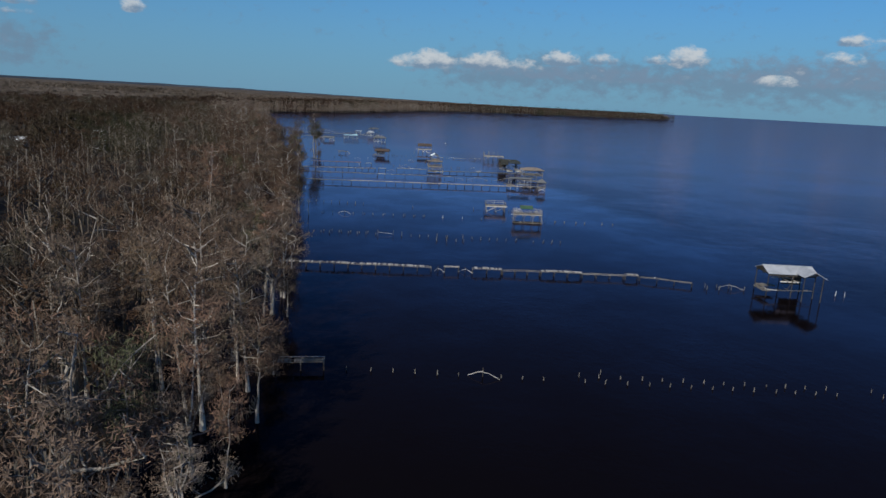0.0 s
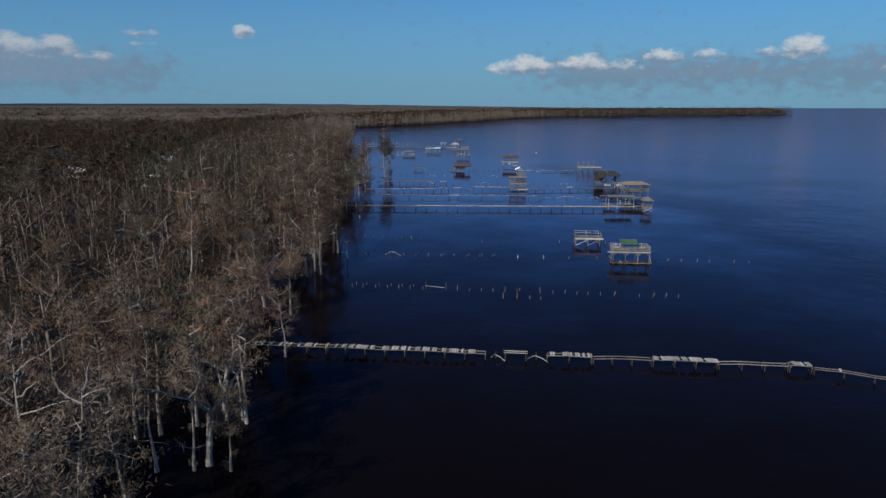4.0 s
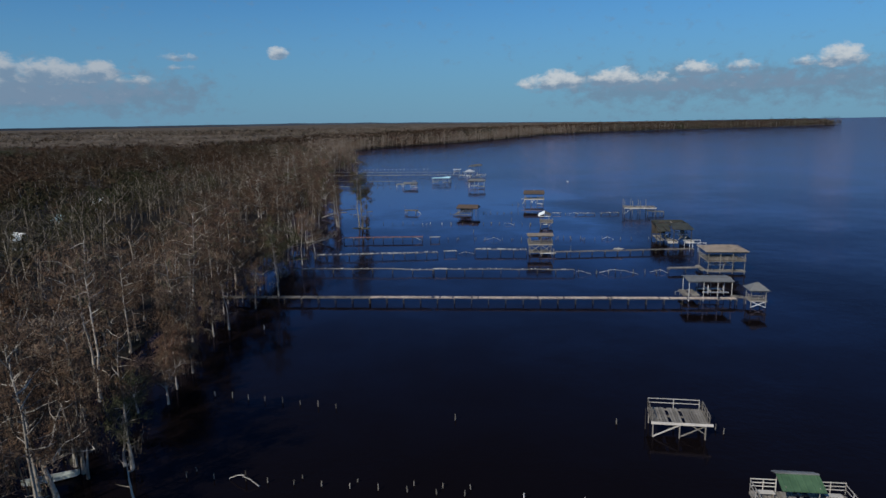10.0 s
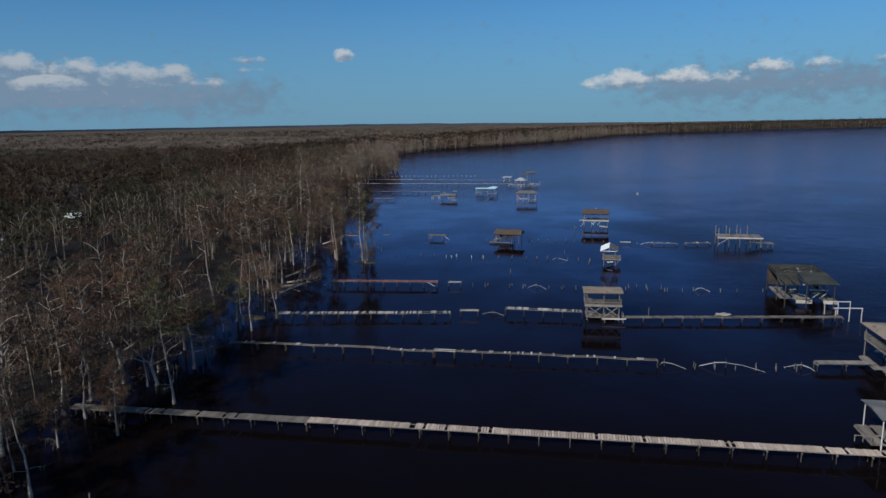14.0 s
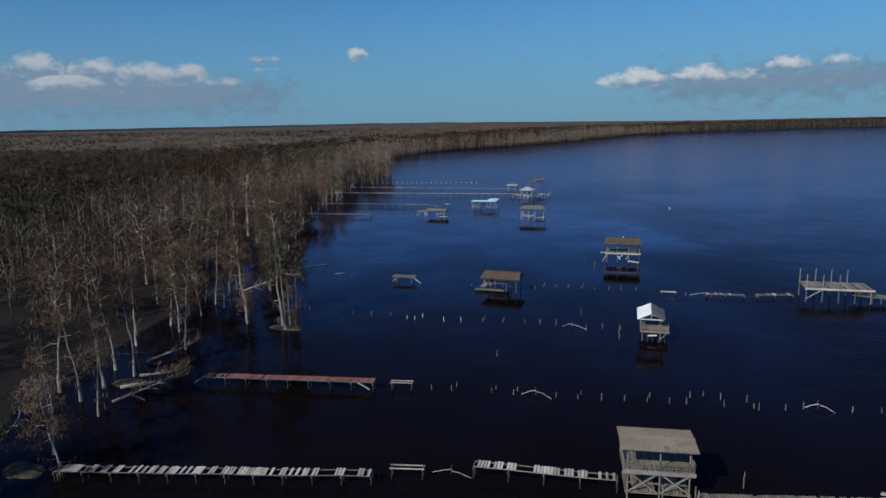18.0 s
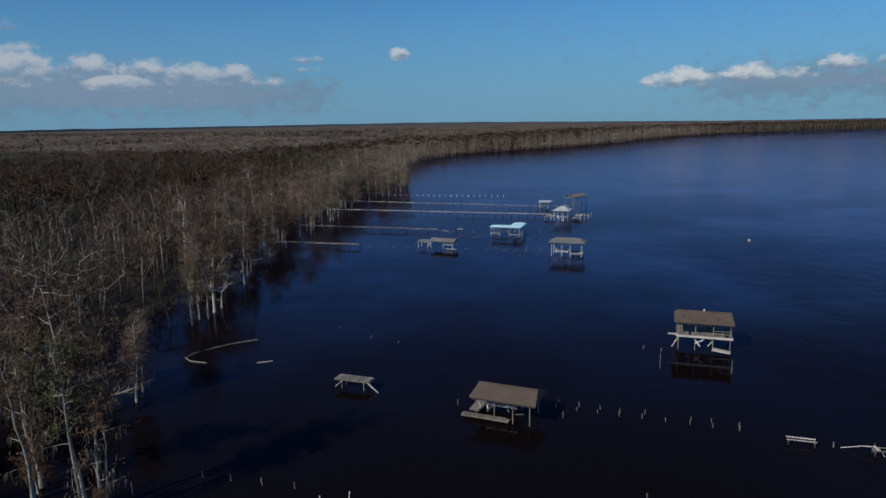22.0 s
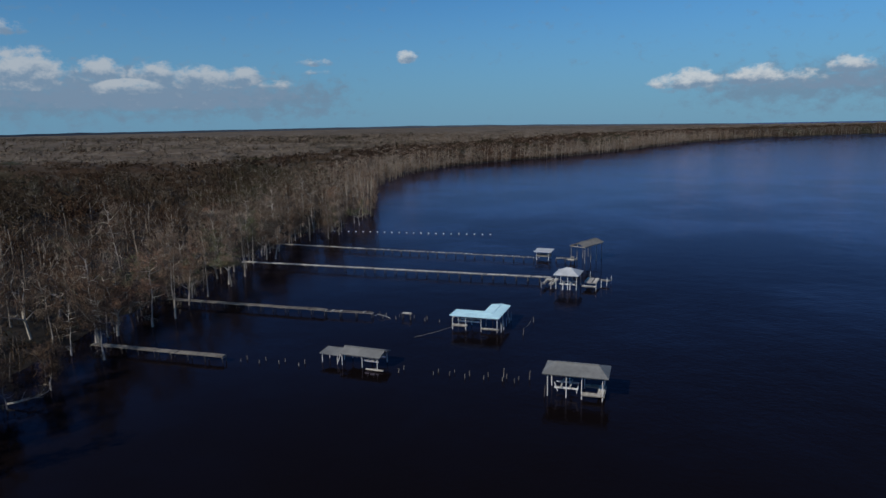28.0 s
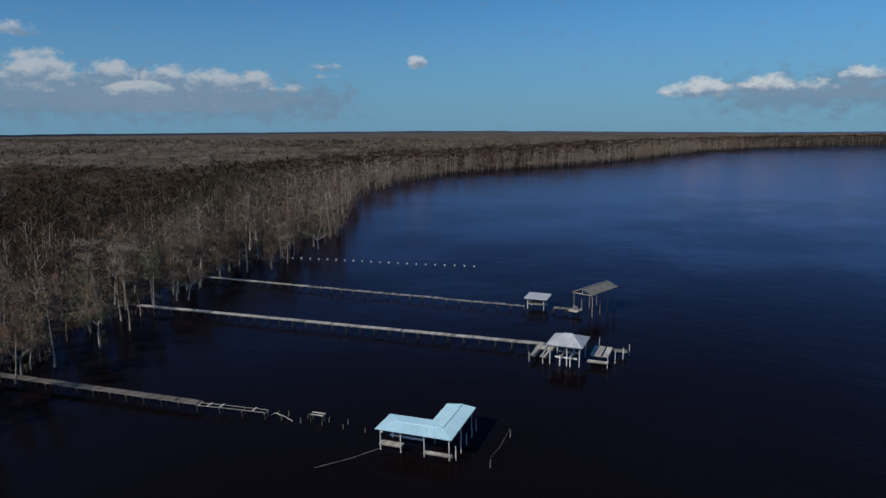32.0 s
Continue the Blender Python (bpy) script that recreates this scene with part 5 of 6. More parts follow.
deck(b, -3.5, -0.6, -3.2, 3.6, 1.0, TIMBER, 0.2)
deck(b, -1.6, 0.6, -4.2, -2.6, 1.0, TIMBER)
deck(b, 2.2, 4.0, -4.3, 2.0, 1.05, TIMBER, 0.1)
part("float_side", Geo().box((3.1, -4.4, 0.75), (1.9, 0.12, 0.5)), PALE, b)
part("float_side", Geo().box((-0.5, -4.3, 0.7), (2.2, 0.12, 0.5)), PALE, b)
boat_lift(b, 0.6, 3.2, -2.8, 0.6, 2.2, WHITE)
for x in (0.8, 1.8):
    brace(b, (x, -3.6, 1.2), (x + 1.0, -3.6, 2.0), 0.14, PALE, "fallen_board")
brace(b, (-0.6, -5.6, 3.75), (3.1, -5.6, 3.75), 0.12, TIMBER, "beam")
# panels added inside, they stand in for the dark of the interior
part("end_wall", Geo().box((-1.9, 5.1, 2.4), (3.0, 0.1, 2.6)), DARK_TIMBER, b)
part("end_wall", Geo().box((3.05, 3.2, 2.4), (0.1, 4.0, 2.6)), DARK_TIMBER, b)
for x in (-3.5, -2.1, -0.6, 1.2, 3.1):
    part("rafter", Geo().beam((x, -5.7, 3.6), (x, -0.2, 3.8), 0.08, 0.16), DARK_TIMBER, b)
for i in range(14):
    x, y, z = rnd(-3.2, 2.8), rnd(-4.6, 1.5), rnd(1.15, 2.6)
    part("fallen_board", Geo().beam((x, y, z), (x + rnd(-1.3, 1.3), y + rnd(-1.2, 1.2), z + rnd(-0.9, 0.6)), 0.16, 0.05), random.choice((DARK_TIMBER, TIMBER, TIMBER, PALE)), b)

# ---- the red dock and its row ----
d = pier("pier", "low dock with reddish boards on pale posts", (-52.6, 246.6), (-34.0, 249.9), 1.05, 1.35, 2.3, lambda u: 0.55 if u < 0.17 else 0.99, RED, 0.015)
brace(d, (17.3, -0.6, 1.0), (18.6, -0.7, 0.3), 0.1, PALE, "broken_beam")
brace(d, (-0.1, 0.0, 1.0), (-1.4, -0.3, 0.2), 0.1, PALE, "broken_beam")
trestle(-31.1, 250.7, 10, 2.1, 0.95)
for x, y in ((-28.0, 251.4), (-25.9, 251.8), (-21.7, 252.3), (-19.4, 252.4), (-15.1, 252.9), (-12.9, 253.1), (-10.6, 253.4), (-8.4, 253.9), (-6.2, 254.2), (-4.1, 254.4),
             (-2.5, 254.6), (-2.1, 256.4), (-0.8, 257.1), (0.8, 256.7), (1.0, 255.0), (3.2, 256.6), (3.7, 255.3), (4.1, 255.0), (6.5, 255.6), (8.2, 256.4), (12.4, 256.7), (15.0, 257.3), (19.0, 258.5)):
    piling(x, y, rnd(0.75, 1.2), 0.08, group="pilings past the red dock")
    if x < -4 and random.random() < 0.4:
        piling(x + 0.2, y + 1.1, rnd(0.6, 0.9), 0.08, group="pilings past the red dock")
fallen(-17.1, 252.5, 8, 1.5, 1.6, 0.95)
fallen(9.5, 256.3, 5, 1.2, 1.3, 0.9)

# ---- the row with the white cabin ----
for x, y, pale in ((-51.1, 275.0, 0), (-48.5, 275.3, 0), (-45.6, 275.6, 0), (-42.8, 276.1, 0), (-39.8, 275.0, 1), (-37.9, 276.3, 1), (-38.6, 274.9, 1), (-34.3, 275.3, 1), (-32.0, 276.0, 1), (-31.7, 275.1, 0),
                   (-28.8, 276.3, 0), (-26.0, 276.5, 0), (-23.0, 277.0, 0), (-20.9, 277.1, 0), (-18.7, 277.2, 0), (-12.4, 277.2, 0), (-10.1, 277.1, 0), (-10.1, 275.2, 0), (-10.0, 273.2, 0)):
    piling(x, y, rnd(0.8, 1.15), 0.12, bool(pale), group="pilings leading to the cabin")
    if not pale and x > -30 and random.random() < 0.7:
        piling(x - 0.1, y + 1.1, rnd(0.6, 0.9), 0.1, group="pilings leading to the cabin")
fallen(-16.5, 276.6, 0, 1.2, 2.1, 0.8)
piling(-14.5, 276.4, 1.0)
piling(-15.9, 283.2, 1.5)
piling(-23.7, 263.2, 1.2)
b = house("boathouse", "small grey cabin on stilts with half white, half dark gable roof", -6.2, 275.3, 2)
posts(b, [(x, y) for x in (-1.05, 1.1) for y in (-1.8, 1.8)], 3.1, w=0.2, mat=TIMBER)
deck(b, -1.3, 2.1, -2.0, 2.0, 1.45, TIMBER)
part("facing_board", Geo().beam((-1.3, -2.06, 1.32), (2.2, -2.06, 1.32), 0.05, 0.26), TIMBER, b)
rail(b, (-1.3, -2.0), (2.1, -2.0), 1.47, 0.75, 3, 4)
rail(b, (2.1, -2.0), (2.1, 2.0), 1.47, 0.75, 3, 4)
rail(b, (-1.3, -2.0), (-1.3, 2.0), 1.47, 0.75, 3, 4)
# the two slopes are given separate colours, white and dark grey
slope(b, [(-1.75, 2.3, 3.15), (-1.75, -2.5, 3.05), (-0.05, -2.5, 3.85), (-0.05, 2.3, 3.95)], TIN_WHITE, 0.5)
slope(b, [(1.65, -2.5, 3.15), (1.65, 2.3, 3.1), (-0.03, 2.3, 3.95), (-0.03, -2.5, 3.85)], SHINGLE_GREY)
g = Geo().beam((-1.5, -2.3, 3.0), (1.4, -2.3, 3.0), 0.06, 0.14).beam((-1.5, -2.3, 3.15), (-0.05, -2.3, 3.7), 0.06, 0.12).beam((1.4, -2.3, 3.15), (-0.05, -2.3, 3.7), 0.06, 0.12)
part("gable_truss", g.beam((-0.05, -2.3, 3.1), (-0.05, -2.3, 3.7), 0.06, 0.1), WHITE, b)
brace(b, (1.15, -1.9, 0.4), (2.0, -1.9, 1.25), 0.09)
part("cradle_beam", Geo().beam((-0.4, -1.9, 0.75), (0.7, -1.9, 0.85), 0.14, 0.16), WHITE, b)
part("boat_bunk", Geo().beam((-0.5, -1.0, 0.6), (0.9, 0.8, 0.65), 0.4, 0.18), BROWN, b)
for x in (-0.4, 0.2, 0.9, 1.7):
    piling(x, -2.1, rnd(0.4, 0.8), 0.05, parent=b)

# ---- the row with the brown-roofed boathouse ----
b = house("dock_frame", "abandoned dock bay with slanting broken braces", -48.2, 296.2, 2, "broken dock pieces", "broken dock")
posts(b, [(x, y) for x in (-1.4, 1.3) for y in (-0.5, 0.6)], 1.05, w=0.18)
deck(b, -2.2, 2.0, -0.6, 0.7, 1.15, TIMBER, 0.1)
brace(b, (-2.2, -0.6, 0.2), (-1.2, -0.5, 1.05), 0.12, PALE)
brace(b, (1.6, -0.5, 1.1), (3.1, -0.7, 0.1), 0.12, PALE)
b = house("boathouse", "open boathouse with brown shingle gable roof and tilted pale deck", -30.2, 294.9, -2)
gable_x(b, -3.4, 3.4, -2.1, 2.1, 2.3, 3.15, SHINGLE, 0, 0.35)
posts(b, [(x, y) for x in (-2.8, -0.9, 1.0, 2.7) for y in (-1.6, 1.6)], 2.5, w=0.18, mat=TIMBER)
deck(b, -4.2, 0.6, -2.1, -1.5, 0.4, BROWN, 0.05)
# dark panel added at the back so the space under the roof reads dark
part("back_wall", Geo().box((-1.0, 1.62, 1.4), (3.4, 0.06, 1.5)), DARK_TIMBER, b)
for i in range(7):
    x, z = rnd(-3.0, 2.4), rnd(0.6, 1.3)
    part("loose_board", Geo().beam((x, rnd(-1.5, 1.2), z), (x + rnd(-1, 1), rnd(-1.5, 1.2), z + rnd(-0.2, 0.4)), 0.12, 0.05), random.choice((DARK_TIMBER, BROWN, TIMBER)), b)
deck(b, -3.6, -2.6, -1.2, 1.5, 0.7, TIMBER, 0.1)
boat_lift(b, -2.0, 1.2, -0.8, 1.0, 1.3)
for x in (-2.5, -1.7):
    brace(b, (x, -1.0, 0.7), (x - 0.5, -0.6, 1.6), 0.1, PALE, "fallen_board")
row(-26.1, -8.9, 298.7, 299.2, 2.12, "pilings by the brown-roofed boathouse", (0.6, 0.9), 1.0)
piling(-35.8, 295.7, 0.9), piling(-24.9, 296.1, 1.1)
trestle(-3.8, 297.5, 3, 2.1, 0.6)
fallen(2.0, 297.7, 2, 2.6, 0.6, 0.95)
pier("pier", "short broken dock with loose pale boards", (1.8, 297.6), (7.4, 298.2), 0.6, 1.1, 2.7, lambda u: 0.5 if u < 0.3 else 0.15, PALE, 0.06)
pier("pier", "short broken dock of bare stringers", (9.2, 298.6), (14.4, 300.1), 0.6, 1.2, 2.4, lambda u: 0.25, PALE, 0.05)
piling(-1.2, 297.9, 0.9)
b = house("platform", "high grey platform with tall bare posts and a sagging ramp", 20.2, 300.5, 3, "boathouses", "platform")
posts(b, [(x, y) for x in (-4.4, -2.2, 0.0, 2.2, 4.3) for y in (-2.2, 2.0)], 2.2, w=0.26)
posts(b, [(x, y) for x in (-4.4, -2.2, 0.0) for y in (-2.2, 2.0)] + [(2.2, 2.0)], 4.3, 2.2, 0.2, TIMBER)
deck(b, -4.5, 4.5, -2.3, 2.1, 2.25, TIMBER, 0.05)
part("facing_board", Geo().beam((-4.6, -2.36, 2.1), (4.7, -2.36, 2.1), 0.05, 0.3), PALE, b)
slope(b, [(2.0, -2.0, 1.3), (7.0, -2.0, 0.9), (7.0, 0.4, 0.9), (2.0, 0.4, 1.3)], TIMBER, name="ramp")
posts(b, [(4.6, -1.8), (5.8, -1.8), (6.8, -1.8)], 1.2, w=0.22)
brace(b, (-4.4, -2.3, 0.6), (-2.3, -2.3, 2.0), 0.12, PALE)

b = house("boathouse", "tall boathouse with brown shingle roof over an empty railed deck", -12.2, 322.9, 3)
posts(b, [(x, y) for x in (-3.0, -1.0, 1.1, 3.1) for y in (-1.9, 2.0)], 3.7, w=0.19, mat=TIMBER)
deck(b, -3.2, 3.3, -2.1, 2.1, 1.98, TIMBER, 0.02)
part("facing_board", Geo().beam((-3.3, -2.16, 1.85), (3.4, -2.16, 1.85), 0.05, 0.28), PALE, b)
rail(b, (1.1, -2.0), (3.2, -2.0), 2.0, 0.75, 2, 2, TIMBER)
gable_x(b, -3.6, 3.5, -2.5, 2.5, 3.7, 4.62, SHINGLE, 0, 0.25)
part("deck_stub", Geo().beam((-4.3, -1.8, 1.93), (-3.2, -1.8, 1.95), 0.3, 0.16), PALE, b)
brace(b, (-3.0, -1.9, 1.6), (-3.8, -2.2, 0.3), 0.14, PALE)
brace(b, (-1.0, -1.9, 0.9), (0.0, -2.0, 1.5), 0.14, WHITE)
brace(b, (-1.0, -1.9, 1.4), (-0.4, -2.1, 0.6), 0.14, WHITE)
brace(b, (1.0, -1.9, 1.3), (0.5, -2.1, 0.7), 0.12, WHITE)
part("fallen_deck", Geo().beam((1.0, -2.6, 0.55), (3.1, -2.9, 0.35), 0.9, 0.12), PALE, b)
part("ridge_vent", Geo().tube([(0.0, 0, 4.6), (0, 0, 4.9), (0, 0, 4.98)], [0.1, 0.1, 0.04], 8), WHITE, b)
for x, y, h in ((-16.8, 313.0, 2.7), (-9.0, 313.9, 2.5), (-17.0, 318.9, 0.9), (-19.2, 319.6, 0.6)):
    piling(x, y, h, 0.05)
g = Geo()
pts = [Vector((-69.7, 297.1, 0.08)), Vector((-72.2, 297.0, 0.08)), Vector((-73.6, 297.8, 0.08)), Vector((-73.7, 299.5, 0.08)), Vector((-72.8, 301.9, 0.08)), Vector((-71.1, 304.7, 0.08)), Vector((-69.2, 306.8, 0.08))]
g.tube(pts, [0.07] * len(pts), 6)
tagged(part("pipe", g, TIMBER), "pale bent pipe floating in the water", "pipe")
tagged(part("board", Geo().beam((-63.7, 299.2, 0.06), (-62.2, 300.4, 0.06), 0.2, 0.08), PALE), "pale board floating in the water", "board")
for x, y in ((-54.7, 312.5), (-50.2, 311.8), (-60.8, 314.9)):
    piling(x, y, 0.45)

# ---- the far boathouses ----
pier("pier", "low grey dock with a pale edge", (-110.8, 369.6), (-88.2, 371.7), 0.95, 1.3, 2.7, lambda u: 0.97, TIMBER, 0.02)
for x, y in ((-86.2, 372.7), (-83.3, 373.1), (-80.4, 373.6), (-77.4, 373.9), (-63.3, 376.1), (-58.6, 376.8), (-56.5, 377.3), (-54.3, 377.0), (-51.9, 377.4), (-49.5, 377.6), (-47.9, 377.6)):
    piling(x, y, rnd(0.7, 0.95), 0.05, group="pilings by the tin-roofed shelter")
    piling(x + 0.25, y + 1.1, rnd(0.7, 1.0), 0.05, group="pilings by the tin-roofed shelter")
piling(-46.4, 379.3, 1.8), piling(-49.7, 378.9, 1.9)
b = house("boathouse", "low double shelter with sagging pale tin roofs", -69.1, 377.6, 0)
gable_x(b, -3.15, 3.1, -1.7, 1.8, 1.7, 2.25, TIN_GREY, 0.6)
posts(b, [(x, y) for x in (-2.8, 0.3, 2.6) for y in (-1.4, 1.5)], 1.7, w=0.18, mat=WHITE)
slope(b, [(-6.3, -1.6, 1.4), (-3.1, -1.6, 1.35), (-3.1, 0.8, 1.65), (-6.3, 0.8, 1.65)], TIN_GREY, 0.6)
posts(b, [(-6.0, -1.3), (-3.6, -1.3), (-6.0, 0.6), (-3.6, 0.6)], 1.4, w=0.18, mat=WHITE)
boat_lift(b, 0.4, 2.6, -1.0, 1.0, 0.9)
brace(b, (-2.9, -1.5, 1.6), (-3.4, -1.5, 0.4), 0.1, WHITE)
part("fallen_board", Geo().beam((1.2, -2.0, 0.15), (3.8, -2.1, 0.2), 0.3, 0.12), PALE, b)
b = house("boathouse", "boathouse with grey hip roof, boat lift and pale slip floor", -40.0, 376.9, 4)
gable_x(b, -3.8, 3.9, -2.3, 2.3, 3.0, 3.8, TIN_GREY, 0, 1.3)
posts(b, [(x, y) for x in (-3.2, -1.0, 0.8, 3.2) for y in (-1.7, 1.7)], 2.95, w=0.19, mat=WHITE)
deck(b, 0.8, 3.4, -1.8, -1.1, 0.65, PALE)
deck(b, 2.6, 3.4, -1.1, 1.6, 0.65, PALE)
deck(b, 0.9, 2.5, 0.9, 1.6, 0.65, TIMBER)
boat_lift(b, -2.5, 0.2, -0.9, 1.0, 0.9, WHITE)
brace(b, (-2.0, -1.6, 0.7), (-2.4, -1.6, 1.8), 0.12, WHITE, "guide_pole")
brace(b, (0.2, -1.6, 0.7), (0.4, -1.6, 1.6), 0.12, WHITE, "guide_pole")
piling(-3.5, -2.0, 1.3, 0.03, parent=b)

pier("pier", "long low dock of brown boards reaching into the trees", (-120.0, 394.2), (-87.3, 396.8), 0.95, 1.3, 2.6, lambda u: 0.97, BROWN, 0.02)
pier("pier", "thin bare stringers continuing the brown dock", (-87.3, 396.8), (-78.7, 397.9), 0.85, 1.15, 2.8, lambda u: 0.12, PALE, 0.08)
row(-76.9, -66.8, 398.7, 399.5, 2.5, "pilings before the blue-roofed boathouse", (0.75, 1.0), 1.2)
fallen(-77.7, 398.5, 4, 1.0, 2.2, 0.75)
trestle(-72.9, 399.3, 4, 1.4, 0.95)
b = house("boathouse", "L-shaped boathouse with light blue tin roof on white posts", -59.7, 397.7, 3)
E_, R_ = 2.4, 2.58
slope(b, [(-4.1, -1.9, E_), (4.0, -1.9, E_), (2.4, 0.0, R_), (-2.5, 0.0, R_)], TIN_BLUE, 0.5)
slope(b, [(0.7, 1.8, E_), (-4.1, 1.8, E_), (-2.5, 0.0, R_), (2.4, 0.0, R_)], TIN_BLUE, 0.5)
slope(b, [(-4.1, 1.8, E_), (-4.1, -1.9, E_), (-2.5, 0.0, R_)], TIN_BLUE)
slope(b, [(4.0, -1.9, E_), (4.0, 6.2, E_), (2.4, 6.2, R_), (2.4, 0.0, R_)], TIN_BLUE, 0.5)
slope(b, [(0.7, 6.2, E_), (0.7, 1.8, E_), (2.4, 0.0, R_), (2.4, 6.2, R_)], TIN_BLUE, 0.5)
part("ridge_cap", Geo().beam((-2.5, 0, R_ + 0.02), (2.4, 0, R_ + 0.02), 0.22, 0.05), TIN_BLUE, b)
part("ridge_cap", Geo().beam((2.4, 0, R_ + 0.02), (2.4, 6.2, R_ + 0.02), 0.22, 0.05), TIN_BLUE, b)
for p, q in (((-3.9, -1.6), (3.8, -1.6)), ((-3.9, 1.5), (0.9, 1.5)), ((3.7, -1.6), (3.7, 6.0)), ((0.9, 1.5), (0.9, 6.0))):
    part("eave_beam", Geo().beam((*p, E_ - 0.16), (*q, E_ - 0.16), 0.1, 0.2), WHITE, b)
posts(b, [(-3.7, -1.5), (-1.5, -1.5), (1.0, -1.5), (3.6, -1.5), (-3.7, 1.5), (-1.4, 1.5), (1.0, 1.5), (3.6, 2.2), (3.6, 5.8), (1.0, 5.8)], 2.3, w=0.18, mat=WHITE)
deck(b, 1.0, 3.9, -1.7, -1.3, 0.55, PALE)
deck(b, -3.8, -1.4, -1.6, -0.9, 0.75, PALE)
boat_lift(b, -3.2, 0.4, -0.2, 1.2, 1.1, WHITE)
for y in (-1.2, 0.4, 2.2, 4.0, 5.6):
    piling(4.2, y, rnd(1.0, 1.5), 0.03, True, b)
part("lamp_globe", Geo().tube([(-3.4, -1.75, 2.0), (-3.4, -1.75, 2.15), (-3.4, -1.75, 2.3)], [0.08, 0.14, 0.05], 8), WHITE, b)
piling(-51.9, 396.6, 1.3, 0.02), piling(-52.0, 403.4, 1.3, 0.02)
tagged(part("cable", Geo().tube([(-51.9, 396.6, 1.0), (-52.0, 400.0, 0.55), (-52.0, 403.4, 1.0)], [0.025] * 3, 5), POST), "sagging grey cable strung between two pilings", "cable")
tagged(part("cable", Geo().tube([(-62.5, 394.6, 1.0), (-64.8, 392.5, 0.45), (-67.5, 390.3, 0.03)], [0.025] * 3, 5), POST), "grey mooring cable running down into the water", "cable")

pier("pier", "long straight weathered pier on many round pilings", (-128.8, 427.0), (-55.4, 431.8), 1.05, 1.3, 2.45, lambda u: 0.97, PALE, 0.02, pitch=0.27)
b = house("boathouse", "boathouse with pale hip roof between bleached board slips", -51.45, 428.9, 0)
gable_x(b, -2.5, 2.5, -2.8, 2.75, 2.9, 3.9, TIN_PALE, 0, 1.9)
posts(b, [(x, y) for x in (-2.0, 0.3, 2.0) for y in (-2.25, 2.2)], 2.9, w=0.22, mat=WHITE)
deck(b, -4.9, -2.4, 0.8, 2.4, 1.0, PALE, 0.1)
deck(b, -4.8, -4.2, -2.2, 0.8, 0.95, PALE)
deck(b, -3.4, -2.6, -2.2, 0.8, 0.95, PALE, 0.2)
deck(b, 3.0, 5.4, 0.2, 4.4, 1.15, PALE, 0.08)
deck(b, 2.9, 5.6, -1.5, -0.9, 0.8, PALE)
deck(b, 5.5, 7.4, 4.0, 4.7, 0.9, TIMBER)
for x, y, h in ((5.6, -1.4, 1.6), (6.2, 1.2, 1.7), (7.0, 3.2, 1.6), (7.6, 5.0, 1.7), (-4.9, -2.3, 1.4), (3.4, 5.2, 2.2), (-2.9, -2.6, 1.3)):
    piling(x, y, h, 0.03, True, b)
boat_lift(b, -1.4, 1.6, -1.8, 0.6, 1.0, WHITE)
posts(b, [(-0.6, -2.4), (0.8, -2.4)], 1.5, w=0.3, mat=WHITE)

pier("pier", "low thin pier with patches of missing boards", (-138.0, 450.6), (-64.2, 451.8), 0.9, 0.85, 2.5, lambda u: 0.85 if u < 0.4 else 0.35, PALE, 0.05)
b = house("boathouse", "small shelter with pale flat tin roof and a low shelf", -62.5, 454.6, 0)
slope(b, [(-2.1, -1.8, 2.0), (2.1, -1.8, 2.0), (2.1, 2.0, 2.25), (-2.1, 2.0, 2.25)], TIN_PALE, 0.5)
posts(b, [(x, y) for x in (-1.5, 1.4) for y in (-1.2, 1.3)], 2.0, w=0.24, mat=WHITE)
deck(b, -1.6, 1.5, -1.3, 1.4, 1.0, TIMBER)
pier("pier", "short walkway between the shelter and the tall boathouse", (-59.1, 452.6), (-54.8, 452.6), 0.9, 0.9, 2.1, lambda u: 0.9, TIMBER, 0.02)
b = house("boathouse", "tall open boathouse with grey gable roof on slender posts", -52.6, 456.0, 69.7)
gable_x(b, -4.4, 4.4, -2.1, 2.1, 3.95, 4.75, SHINGLE_GREY)
posts(b, [(x, y) for x in (-3.9, -1.3, 1.3, 3.8) for y in (-1.8, 1.8)], 3.95, w=0.2, mat=TIMBER)
deck(b, -5.4, -3.8, 0.2, 2.0, 0.9, PALE, 0.1)
for i in range(5):
    brace(b, (-4.4 - rnd(0, 0.8), 1.0 + rnd(-0.8, 0.8), 1.0 + i * 0.06), (-3.6 + rnd(0, 0.5), 1.4 + rnd(-0.8, 0.8), 1.1 + i * 0.06), 0.12, PALE, "fallen_board")
piling(-56.1, 454.8, 2.0)

buoy = Geo().tube([(0, 0, -0.1), (0, 0, 0.05), (0, 0, 0.2), (0, 0, 0.32)], [0.1, 0.2, 0.2, 0.08], 8).mesh("buoy", WHITE)
for i in range(22):
    t = i / 21
    ob = new("buoy", buoy)
    ob.location = (-134.5 + 48.9 * t, 478.3 + 6.4 * t + math.sin(i * 0.3) * 0.3, 0)
    tagged(ob, "small round white marker buoy floating in a line", "buoy", "line of white buoys")
ob = new("buoy", buoy)
ob.location, ob.scale = (-2.4, 404.6, 0), (1.5, 1.5, 1.5)
tagged(ob, "single round white marker buoy floating on open water", "buoy")

